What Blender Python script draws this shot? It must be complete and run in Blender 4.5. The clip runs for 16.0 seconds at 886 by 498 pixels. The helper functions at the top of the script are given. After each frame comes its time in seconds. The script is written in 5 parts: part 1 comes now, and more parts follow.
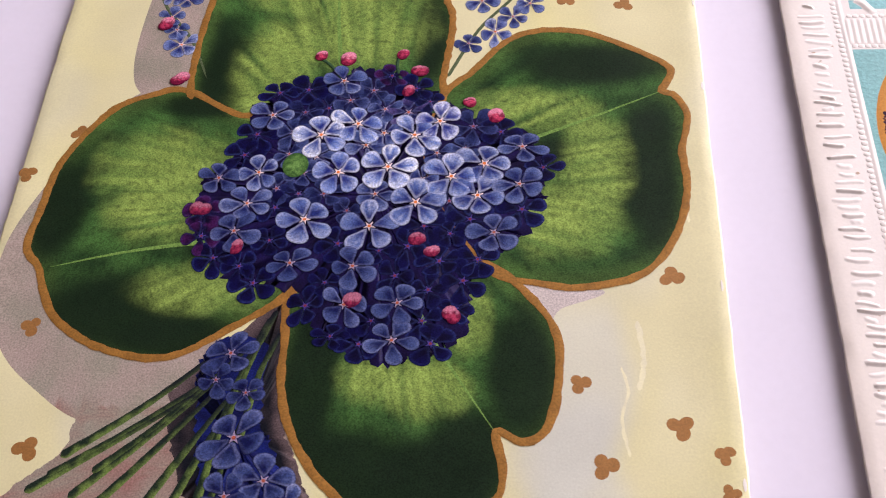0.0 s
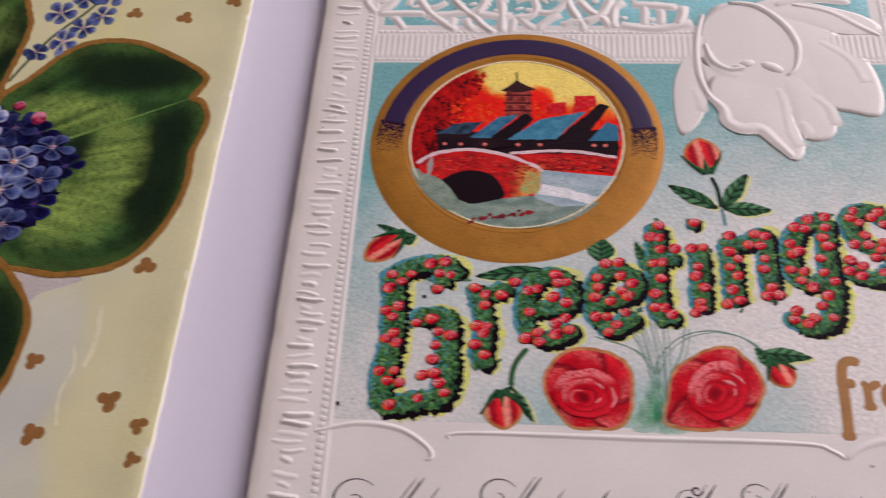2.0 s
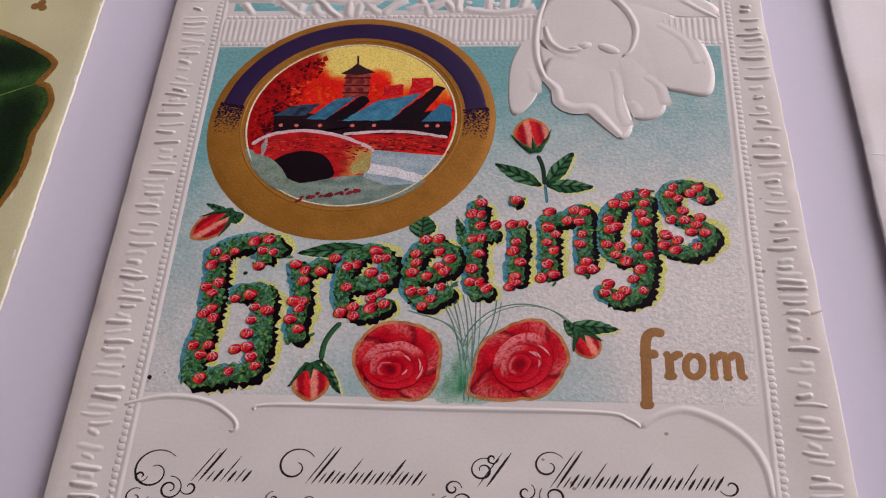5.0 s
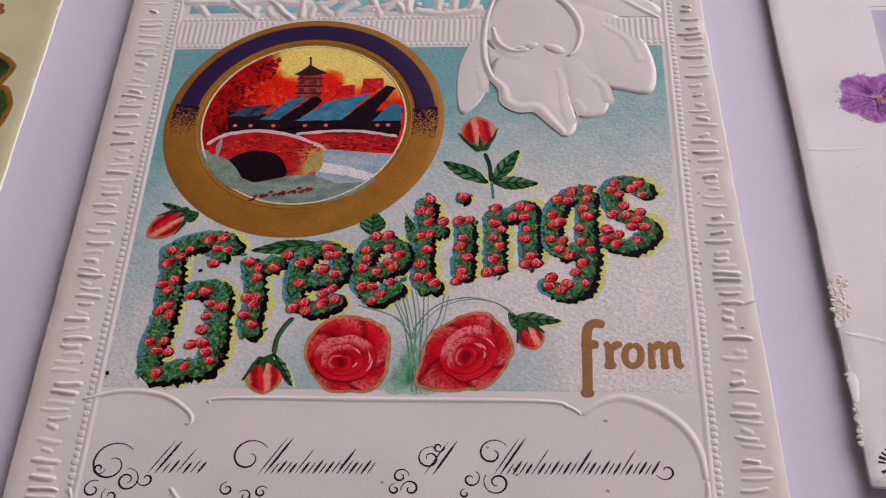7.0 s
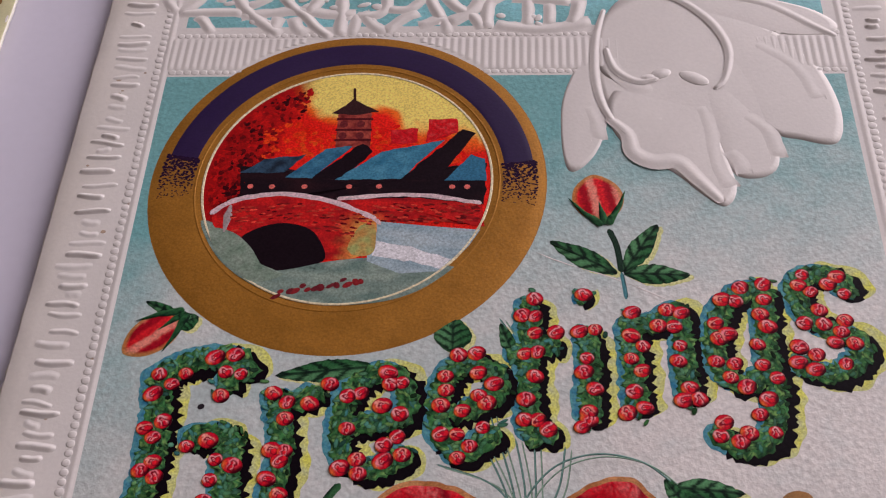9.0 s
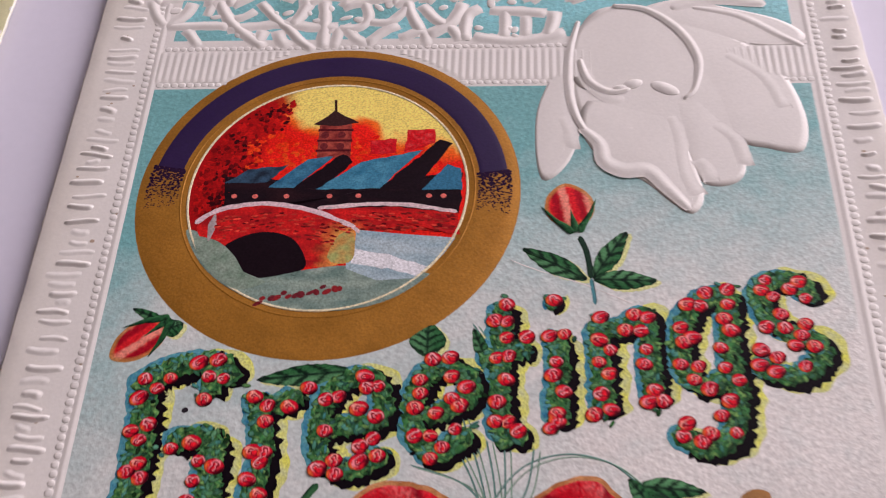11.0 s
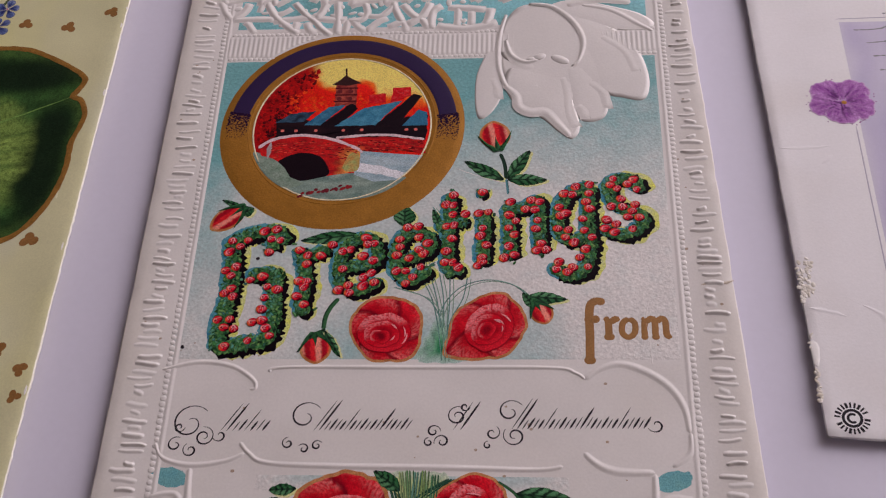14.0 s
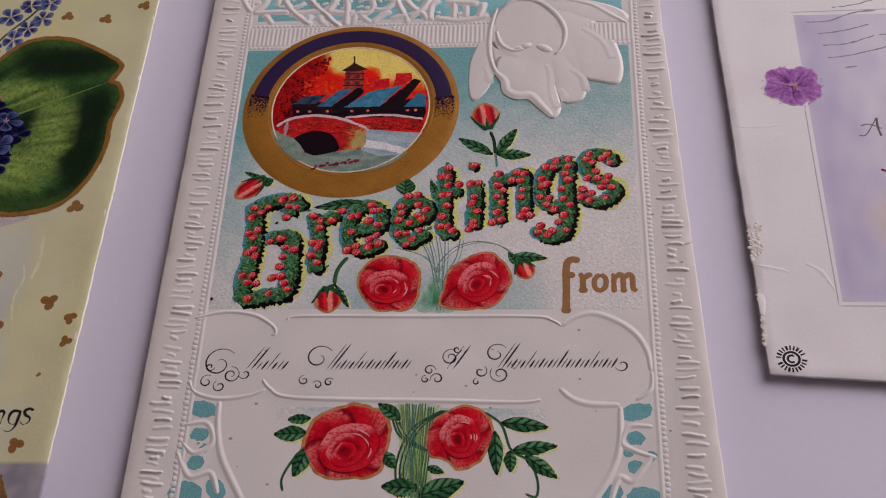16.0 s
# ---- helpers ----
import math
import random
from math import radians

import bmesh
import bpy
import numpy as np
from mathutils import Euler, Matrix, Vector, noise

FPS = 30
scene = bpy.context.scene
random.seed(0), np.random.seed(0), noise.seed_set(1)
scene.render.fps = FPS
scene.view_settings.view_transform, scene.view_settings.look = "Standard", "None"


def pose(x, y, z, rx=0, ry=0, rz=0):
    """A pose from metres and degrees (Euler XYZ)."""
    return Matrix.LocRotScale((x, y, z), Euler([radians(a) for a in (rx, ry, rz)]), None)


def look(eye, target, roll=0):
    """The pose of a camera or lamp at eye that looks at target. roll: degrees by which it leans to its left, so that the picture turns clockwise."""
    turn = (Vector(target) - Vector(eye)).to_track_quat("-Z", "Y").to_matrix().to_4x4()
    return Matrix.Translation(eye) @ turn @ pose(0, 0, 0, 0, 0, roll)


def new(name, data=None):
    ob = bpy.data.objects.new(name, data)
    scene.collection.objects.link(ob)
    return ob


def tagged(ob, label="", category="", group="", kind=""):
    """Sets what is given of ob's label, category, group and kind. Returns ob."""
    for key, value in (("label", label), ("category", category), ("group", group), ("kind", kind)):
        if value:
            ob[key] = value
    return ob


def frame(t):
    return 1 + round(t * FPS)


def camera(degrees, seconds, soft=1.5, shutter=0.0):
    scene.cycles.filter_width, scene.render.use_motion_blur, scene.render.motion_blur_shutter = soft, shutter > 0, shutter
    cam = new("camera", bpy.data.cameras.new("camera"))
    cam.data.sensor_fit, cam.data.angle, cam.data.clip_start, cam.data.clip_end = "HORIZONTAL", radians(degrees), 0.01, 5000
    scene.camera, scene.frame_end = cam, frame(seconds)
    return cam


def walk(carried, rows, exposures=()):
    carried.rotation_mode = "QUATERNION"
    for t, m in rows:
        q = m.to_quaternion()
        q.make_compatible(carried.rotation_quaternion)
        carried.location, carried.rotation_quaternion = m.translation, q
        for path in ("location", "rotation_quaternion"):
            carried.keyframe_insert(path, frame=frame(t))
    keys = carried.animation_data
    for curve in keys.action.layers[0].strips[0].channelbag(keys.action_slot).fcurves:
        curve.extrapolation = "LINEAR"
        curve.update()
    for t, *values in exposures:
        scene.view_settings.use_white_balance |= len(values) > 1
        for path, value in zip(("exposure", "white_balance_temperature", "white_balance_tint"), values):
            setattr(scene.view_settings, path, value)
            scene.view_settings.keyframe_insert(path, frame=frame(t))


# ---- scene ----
cam = camera(41.35, 16.0, soft=1.12, shutter=0.45)
PATH = [
    (0, (-0.07773, -0.09981, 0.11554), (-0.08922, -0.01802, 0.0), -6.29),
    (0.5, (-0.06953, -0.10338, 0.11718), (-0.08349, -0.01867, 0.0), -7.29),
    (1, (-0.05055, -0.10666, 0.12099), (-0.06435, -0.01899, 0.0), -6.71),
    (1.5, (-0.02834, -0.10727, 0.12233), (-0.04217, -0.01866, 0.0), -6.33),
    (2, (-0.01045, -0.10544, 0.12172), (-0.02376, -0.01826, 0.0), -5.99),
    (2.5, (0.00204, -0.10516, 0.11933), (-0.01170, -0.01992, 0.0), -6.33),
    (3, (0.00623, -0.10567, 0.11858), (-0.00537, -0.02190, 0.0), -5.35),
    (3.5, (0.00771, -0.10659, 0.11811), (-0.00401, -0.02210, 0.0), -5.45),
    (6, (0.01434, -0.11040, 0.11982), (0.00113, -0.02201, 0.0), -6.53),
    (6.5, (0.01509, -0.11103, 0.12092), (0.00324, -0.02201, 0.0), -5.94),
    (7, (0.01586, -0.11100, 0.12294), (0.00574, -0.02206, 0.0), -5.13),
    (7.5, (0.01331, -0.10551, 0.11919), (0.00560, -0.02017, 0.0), -4.05),
    (8, (0.00759, -0.09148, 0.10575), (0.00047, -0.01495, 0.0), -3.98),
    (8.5, (0.00304, -0.07923, 0.09355), (-0.00387, -0.01048, 0.0), -4.30),
    (8.7, (0.00209, -0.07576, 0.09002), (-0.00484, -0.00921, 0.0), -4.50),
    (10.8, (0.00370, -0.07304, 0.09059), (-0.00364, -0.00716, 0.0), -5.14),
    (11, (0.00532, -0.07605, 0.09372), (-0.00269, -0.00735, 0.0), -5.40),
    (11.5, (0.00993, -0.08610, 0.10501), (0.00046, -0.00991, 0.0), -5.96),
    (12, (0.01265, -0.09713, 0.11738), (0.00336, -0.01408, 0.0), -5.59),
    (12.5, (0.01340, -0.10545, 0.12660), (0.00415, -0.01728, 0.0), -5.33),
    (13, (0.01358, -0.11111, 0.13320), (0.00331, -0.01952, 0.0), -5.68),
    (13.5, (0.01441, -0.11722, 0.13930), (0.00269, -0.02177, 0.0), -6.12),
    (14, (0.01538, -0.12323, 0.14505), (0.00239, -0.02403, 0.0), -6.47),
    (14.5, (0.01644, -0.12856, 0.15083), (0.00239, -0.02621, 0.0), -6.77),
    (15, (0.01762, -0.13337, 0.15572), (0.00256, -0.02815, 0.0), -7.00),
    (15.5, (0.01795, -0.13726, 0.16008), (0.00286, -0.02978, 0.0), -6.86),
    (16, (0.01883, -0.14043, 0.16304), (0.00335, -0.03110, 0.0), -6.88),
]
walk(cam, [(t, look(eye, target, roll)) for t, eye, target, roll in PATH], exposures=[(0.0, 1.02), (0.5, 0.95), (1.0, 0.82), (1.5, 0.5), (2.0, 0.28), (2.5, 0.12), (3.5, 0.0), (7.0, 0.0), (7.5, -0.02), (8.0, -0.05), (8.5, -0.1), (9.5, 0.05), (10.8, 0.24), (11.0, 0.26), (12.5, 0.02), (14.0, -0.15), (16.0, -0.22)])

# ---------------------------------------------------------------- world and light
world = bpy.data.worlds.new("world")
scene.world = world
world.use_nodes = True
wn = world.node_tree
sky = wn.nodes.new("ShaderNodeTexSky")
sky.sky_type, sky.sun_disc = "NISHITA", False
sky.sun_elevation, sky.sun_rotation = radians(30), radians(60)
wn.links.new(sky.outputs[0], wn.nodes["Background"].inputs[0])
wn.nodes["Background"].inputs[1].default_value = 0.08

# daylight coming in through the window opening, to the right and beyond the cards
window_light = bpy.data.lights.new("window_light", "AREA")
window_light.shape, window_light.size, window_light.size_y = "RECTANGLE", 1.1, 1.0
window_light.energy, window_light.color = 12.5, (1.035, 0.925, 1.0)
new("window_light", window_light).matrix_world = look((0.66, 0.54, 0.45), (0.0, 0.0, 0.03))

# ---------------------------------------------------------------- helpers of this scene (millimetres on the cards)
Z_TABLE = -0.0014
RELIEF = [0.23]  # how far the pressed and printed forms of the card in hand stand out


def S(r, g, b):
    """sRGB 0..255 to linear."""
    return tuple((v / 255 / 12.92) if v < 10.3 else ((v / 255 + 0.055) / 1.055) ** 2.4 for v in (r, g, b))


def mix(a, b, t):
    t = min(1.0, max(0.0, t))
    return tuple(p + (q - p) * t for p, q in zip(a, b))


def step(a, b, x):
    t = min(1.0, max(0.0, (x - a) / (b - a)))
    return t * t * (3 - 2 * t)


def nz(x, y, z=0.0):
    return noise.noise(Vector((x, y, z)))


def spline(pts, gap=0.5, closed=False):
    """Smooth curve through a few control points, at an even spacing in mm."""
    p = [Vector(q) for q in pts]
    n = len(p)
    out = []
    for i in range(n if closed else n - 1):
        if closed:
            a, b, c, d = p[i - 1], p[i], p[(i + 1) % n], p[(i + 2) % n]
        else:
            a, b, c, d = p[max(i - 1, 0)], p[i], p[i + 1], p[min(i + 2, n - 1)]
        k = max(2, int((c - b).length / gap))
        for j in range(k):
            t = j / k
            out.append(0.5 * ((2 * b) + (c - a) * t + (2 * a - 5 * b + 4 * c - d) * t * t + (3 * b - a - 3 * c + d) * t ** 3))
    if not closed:
        out.append(p[-1])
    return [(q.x, q.y) for q in out]


def oval(cx, cy, rx, ry, turn=0.0, n=24):
    c, s = math.cos(radians(turn)), math.sin(radians(turn))
    return [(cx + rx * math.cos(a) * c - ry * math.sin(a) * s, cy + rx * math.cos(a) * s + ry * math.sin(a) * c)
            for a in (2 * math.pi * i / n for i in range(n))]


CARD_WARP = [None]  # how the card in hand curls at its edges


class Sheet:
    """Vertices, faces and ink colours of one mesh, in mm."""

    def __init__(self):
        self.v, self.f, self.c = [], [], []

    def add(self, x, y, z, c):
        self.v.append((x, y, z))
        self.c.append(c)
        return len(self.v) - 1

    def disc(self, outline, z0, h, col, rings=6, centre=None, power=3.0, edge=-0.05, sharp=True):
        """A filled shape with a domed top; col(r, x, y): the ink, r = 0 in the middle and 1 at the outline."""
        n = len(outline)
        cx, cy = centre or (sum(p[0] for p in outline) / n, sum(p[1] for p in outline) / n)
        mid = self.add(cx, cy, z0 + h, col(0.0, cx, cy))
        last = None
        for k in range(1, rings + (3 if sharp else 2)):
            r = min(1.0, k / rings)
            z = z0 + h * (1 - r ** power) if k <= rings + (1 if sharp else 0) else edge
            row = []
            for x, y in outline:
                X, Y = cx + (x - cx) * r, cy + (y - cy) * r
                row.append(self.add(X, Y, z, col(r, X, Y)))
            for i in range(n if not (sharp and k == rings + 1) else 0):
                j = (i + 1) % n
                self.f.append((mid, row[i], row[j]) if last is None else (last[i], row[i], row[j], last[j]))
            last = row
        return self

    def ribbon(self, path, w, z0, h, col, nu=6, wob=0.0, taper=True, shift=(0, 0), seed=0.0, soft=False, rate=0.9):
        """A band along a path with a rounded section; w(s) or a number: its full width; col(s, u, x, y)."""
        n = len(path)
        last = None
        for i, (x, y) in enumerate(path):
            a, b = path[max(i - 1, 0)], path[min(i + 1, n - 1)]
            dx, dy = b[0] - a[0], b[1] - a[1]
            d = math.hypot(dx, dy) or 1.0
            tx, ty = -dy / d, dx / d
            s = i / (n - 1)
            half = (w(s) if callable(w) else w) / 2
            if taper:
                e = min(i, n - 1 - i) * d / 2 / max(half, 1e-6)
                half *= math.sqrt(max(0.06, 1 - (1 - min(1, e)) ** 2))
            lift = step(0.0, 1.0, min(i, n - 1 - i) * d / 2 / max(half, 1e-6)) if soft else 1.0
            row = []
            for k in range(nu + 1):
                u = 2 * k / nu - 1
                g = half * (1 + (wob * nz(x * rate + seed, y * rate, 5 + (3 if u > 0 else 0)) if wob else 0)) * u
                X, Y = x + tx * g + shift[0], y + ty * g + shift[1]
                z = z0 * lift + h * lift * ((1 - u * u) ** 2 if soft else math.sqrt(max(0.0, 1 - u * u))) if abs(u) < 0.999 else z0
                row.append(self.add(X, Y, z, col(s, u, X, Y)))
            if last:
                for k in range(nu):
                    self.f.append((last[k], last[k + 1], row[k + 1], row[k]))
            last = row
        return self


def plain(c):
    return lambda *a: c


def part(name, sheet, material, parent, label="", warp=None, kind=""):
    """Links a sheet (in mm) as one mesh under a thing or a part."""
    ob = new(name, to_mesh(name, sheet, material, warp or CARD_WARP[0]))
    ob.parent = parent
    return tagged(ob, label, kind=kind)


def to_mesh(name, sheet, material, warp=None):
    me = bpy.data.meshes.new(name)
    v = np.array(sheet.v, float)
    v[:, 2] = np.where(v[:, 2] > 0, v[:, 2] * RELIEF[0], v[:, 2])
    if warp:
        v[:, 2] += np.array([warp(x, y) for x, y, _ in sheet.v])
    me.from_pydata((v * 0.001).tolist(), [], sheet.f)
    at = me.color_attributes.new("ink", "FLOAT_COLOR", "POINT")
    at.data.foreach_set("color", np.c_[np.array(sheet.c, float), np.ones(len(v))].astype(np.float32).ravel())
    me.polygons.foreach_set("use_smooth", np.ones(len(me.polygons), bool))
    me.materials.append(material)
    bm = bmesh.new()
    bm.from_mesh(me)
    bmesh.ops.recalc_face_normals(bm, faces=bm.faces)
    up = sum(f.normal.z * f.calc_area() for f in bm.faces)
    if up < 0:
        bmesh.ops.reverse_faces(bm, faces=bm.faces)
    bm.to_mesh(me)
    bm.free()
    return me


def thing(name, label, category, group="", kind=""):
    return tagged(new(name), label, category, group, kind)


# ---------------------------------------------------------------- materials
def surface(name, rough=0.5, metal=0.0, grain=0.12, grain_mm=0.22, stain=0.08, stain_mm=9.0, bump=0.15, pebble=0.0, pebble_mm=0.6, colour=None, spec=0.3):
    """Paper or ink: its colour from the print, broken up by fine grain and by larger stains, with a paper relief."""
    m = bpy.data.materials.new(name)
    m.use_nodes = True
    t = m.node_tree
    b = t.nodes["Principled BSDF"]
    b.inputs["Roughness"].default_value, b.inputs["Metallic"].default_value = rough, metal
    b.inputs["Specular IOR Level"].default_value = spec
    co = t.nodes.new("ShaderNodeTexCoord").outputs["Object"]

    def tex(kind, mm, detail=3.0):
        n = t.nodes.new(kind)
        n.inputs["Scale"].default_value = 1000.0 / mm
        if "Detail" in n.inputs:
            n.inputs["Detail"].default_value = detail
        t.links.new(co, n.inputs["Vector"])
        return n.outputs[0]

    def ranged(src, lo, hi):
        n = t.nodes.new("ShaderNodeMapRange")
        n.inputs["From Min"].default_value, n.inputs["From Max"].default_value = 0.3, 0.7
        n.inputs["To Min"].default_value, n.inputs["To Max"].default_value = lo, hi
        t.links.new(src, n.inputs["Value"])
        return n.outputs["Result"]

    def times(x, y):
        n = t.nodes.new("ShaderNodeMix")
        n.data_type, n.blend_type = "RGBA", "MULTIPLY"
        n.inputs["Factor"].default_value = 1.0
        t.links.new(x, n.inputs["A"])
        t.links.new(y, n.inputs["B"])
        return n.outputs["Result"]

    if colour:
        rgb = t.nodes.new("ShaderNodeRGB")
        rgb.outputs[0].default_value = (*colour, 1)
        src = rgb.outputs[0]
    else:
        a = t.nodes.new("ShaderNodeAttribute")
        a.attribute_name = "ink"
        src = a.outputs["Color"]
    fine, broad = tex("ShaderNodeTexNoise", grain_mm, 2.0), tex("ShaderNodeTexNoise", stain_mm, 5.0)
    src = times(times(src, ranged(fine, 1 - grain, 1 + grain)), ranged(broad, 1 - stain, 1 + stain * 0.6))
    t.links.new(src, b.inputs["Base Color"])
    t.links.new(ranged(broad, rough - 0.06, rough + 0.08), b.inputs["Roughness"])
    bp = t.nodes.new("ShaderNodeBump")
    bp.inputs["Strength"].default_value, bp.inputs["Distance"].default_value = bump, 0.0001
    t.links.new(tex("ShaderNodeTexNoise", 0.35, 3.0), bp.inputs["Height"])
    if pebble:
        b2 = t.nodes.new("ShaderNodeBump")
        b2.inputs["Strength"].default_value, b2.inputs["Distance"].default_value = pebble, 0.00015
        t.links.new(tex("ShaderNodeTexVoronoi", pebble_mm), b2.inputs["Height"])
        t.links.new(bp.outputs[0], b2.inputs["Normal"])
        bp = b2
    t.links.new(bp.outputs[0], b.inputs["Normal"])
    return m


PAPER = surface("embossed_paper", rough=0.46, grain=0.025, grain_mm=0.4, stain=0.05, stain_mm=14, bump=0.1)
GLAZED = surface("glazed_card", rough=0.42, grain=0.05, grain_mm=0.25, stain=0.07, stain_mm=12, bump=0.12)
SMOOTH = surface("plain_card", rough=0.5, grain=0.02, grain_mm=0.5, stain=0.04, stain_mm=16, bump=0.15)
INK = surface("printed_ink", spec=0.06, rough=0.5, grain=0.26, grain_mm=0.22, stain=0.08, stain_mm=5, bump=0.2)
PEBBLED = surface("pebbled_print", spec=0.3, rough=0.42, grain=0.13, grain_mm=0.45, stain=0.05, stain_mm=8, bump=0.05, pebble=0.24, pebble_mm=0.62)
GLAZED_INK = surface("glazed_ink", spec=0.07, rough=0.42, grain=0.4, grain_mm=0.2, stain=0.08, stain_mm=4, bump=0.1)
BLACK_INK = surface("black_ink", spec=0.1, rough=0.5, grain=0.25, grain_mm=0.2, colour=S(42, 36, 42))
GOLD = surface("gold_ink", rough=0.42, metal=0.35, grain=0.16, grain_mm=0.2, stain=0.12, stain_mm=3, bump=0.3, colour=S(178, 122, 46))
BRONZE_LINE = surface("bronze_outline", spec=0.2, rough=0.55, metal=0.15, grain=0.22, grain_mm=0.25, stain=0.2, stain_mm=2, bump=0.2, colour=S(152, 108, 50))
BRONZE = surface("bronze_ink", rough=0.5, metal=0.2, grain=0.14, grain_mm=0.25, stain=0.15, stain_mm=2, bump=0.2, colour=S(158, 112, 62))
TABLE = surface("white_laminate", rough=0.45, grain=0.01, grain_mm=1.0, stain=0.02, stain_mm=60, bump=0.04, colour=S(226, 222, 238))
WALL = surface("wall_paint", rough=0.8, grain=0.02, grain_mm=3, stain=0.03, stain_mm=300, bump=0.1, colour=S(226, 220, 212))
WOOD = surface("floor_wood", rough=0.5, grain=0.12, grain_mm=6, stain=0.2, stain_mm=120, bump=0.1, colour=S(150, 112, 80))
WHITE = S(232, 226, 222)

# ---------------------------------------------------------------- the room and the table


def box(name, x0, x1, y0, y1, z0, z1, material, parent=None, bevel=0.0):
    bm = bmesh.new()
    bmesh.ops.create_cube(bm, size=1, matrix=Matrix.Translation(((x0 + x1) / 2, (y0 + y1) / 2, (z0 + z1) / 2)) @ Matrix.Diagonal((x1 - x0, y1 - y0, z1 - z0, 1)))
    if bevel:
        bmesh.ops.bevel(bm, geom=bm.edges[:], offset=bevel, segments=3, affect="EDGES", profile=0.5)
    me = bpy.data.meshes.new(name)
    bm.to_mesh(me)
    bm.free()
    me.materials.append(material)
    ob = new(name, me)
    ob.parent = parent
    return ob


ZF, ZC = -0.75, 1.75
EAST = 0.78
tagged(box("floor", -2.4, EAST, -1.8, 2.2, ZF - 0.05, ZF, WOOD), "brown wooden floor below the table", "floor", kind="structure")
tagged(box("ceiling", -2.4, EAST, -1.8, 2.2, ZC, ZC + 0.05, WALL), "plain white ceiling above the table", "ceiling", kind="structure")
tagged(box("wall_west", -2.5, -2.4, -1.8, 2.2, ZF, ZC, WALL), "plain pale painted wall of the room", "wall", kind="structure")
tagged(box("wall_south", -2.4, EAST, -1.9, -1.8, ZF, ZC, WALL), "plain pale painted wall behind the camera", "wall", kind="structure")
tagged(box("wall_north", -2.4, EAST, 2.2, 2.3, ZF, ZC, WALL), "plain pale painted wall beyond the table", "wall", kind="structure")
wall_east = tagged(new("wall_east"), "pale painted wall with a window opening", "wall", kind="structure")
for y0, y1, z0, z1 in ((-1.8, 0.1, ZF, ZC), (1.1, 2.2, ZF, ZC), (0.1, 1.1, ZF, 0.05), (0.1, 1.1, 1.1, ZC)):
    box("wall_panel", EAST, EAST + 0.1, y0, y1, z0, z1, WALL, wall_east)
table = thing("table", "smooth white tabletop under the three postcards", "table")
box("tabletop", -0.7, 0.7, -0.5, 0.6, Z_TABLE - 0.025, Z_TABLE, TABLE, table, 0.004)
for x, y in ((-0.62, -0.42), (0.62, -0.42), (-0.62, 0.52), (0.62, 0.52)):
    box("leg", x - 0.025, x + 0.025, y - 0.025, y + 0.025, ZF, Z_TABLE - 0.025, TABLE, table, 0.004)


def board(parent, x0, x1, y0, y1, thick, col, material, warp, rough=0.15, seed=0.0, gap=0.8, flare=(0.0, 0.0), drop=0.0):
    """The card stock: a worn rectangle with thickness, slightly uneven edges and blunted corners."""
    sh = Sheet()
    nx, ny = int((x1 - x0) / gap), int((y1 - y0) / gap)
    top, low = [], []
    for lay, ids in ((0.0, top), (-thick, low)):
        for j in range(ny + 1):
            row = []
            for i in range(nx + 1):
                x, y = x0 + (x1 - x0) * i / nx, y0 + (y1 - y0) * j / ny
                x = x0 + 0.15 if i == 1 else x1 - 0.15 if i == nx - 1 else x
                y = y0 + 0.15 if j == 1 else y1 - 0.15 if j == ny - 1 else y
                e = min(i, nx - i, 3) / 3, min(j, ny - j, 3) / 3
                z = lay - (0.10 * (1 - min(e)) ** 2 if lay == 0 else (1.38 - thick) * step(2, 12, min(x - x0, x1 - x, y - y0, y1 - y)))
                if i in (0, nx):
                    x += rough * (nz(y * 0.25 + seed, 1.7, i) + 0.7 * nz(y * 1.4 + seed, 3.1, i))
                if j in (0, ny):
                    y += rough * (nz(x * 0.25 + seed, 7.7, j) + 0.7 * nz(x * 1.4 + seed, 9.1, j))
                corner = min(i, nx - i) + min(j, ny - j)
                if corner == 0:
                    x += 0.6 if i == 0 else -0.6
                    y += 0.6 if j == 0 else -0.6
                x += (flare[0] * (1 - i / nx) + flare[1] * i / nx) * (y + 20)
                y += drop * (x - x0) * (1 - j / ny)
                row.append(sh.add(x, y, z, col(x, y)))
            ids.append(row)
    for j in range(ny):
        for i in range(nx):
            sh.f.append((top[j][i], top[j][i + 1], top[j + 1][i + 1], top[j + 1][i]))
            sh.f.append((low[j][i], low[j + 1][i], low[j + 1][i + 1], low[j][i + 1]))
    for j in range(ny):
        sh.f.append((top[j][0], top[j + 1][0], low[j + 1][0], low[j][0]))
        sh.f.append((top[j][nx], low[j][nx], low[j + 1][nx], top[j + 1][nx]))
    for i in range(nx):
        sh.f.append((top[0][i], low[0][i], low[0][i + 1], top[0][i + 1]))
        sh.f.append((top[ny][i], top[ny][i + 1], low[ny][i + 1], low[ny][i]))
    return part("card_stock", sh, material, parent, warp=warp)

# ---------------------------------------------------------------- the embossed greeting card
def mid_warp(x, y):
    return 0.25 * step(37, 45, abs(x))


CARD_WARP[0] = mid_warp
greeting_card = thing("postcard", "white embossed postcard with flowered greeting letters and gold medallion", "postcard", "postcards on the table")
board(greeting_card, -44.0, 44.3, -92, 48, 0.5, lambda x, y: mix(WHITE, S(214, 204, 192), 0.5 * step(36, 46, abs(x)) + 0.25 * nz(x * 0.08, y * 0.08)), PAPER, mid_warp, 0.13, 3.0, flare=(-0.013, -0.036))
white = plain(WHITE)
TEAL = S(122, 178, 180)
rng = random.Random(11)


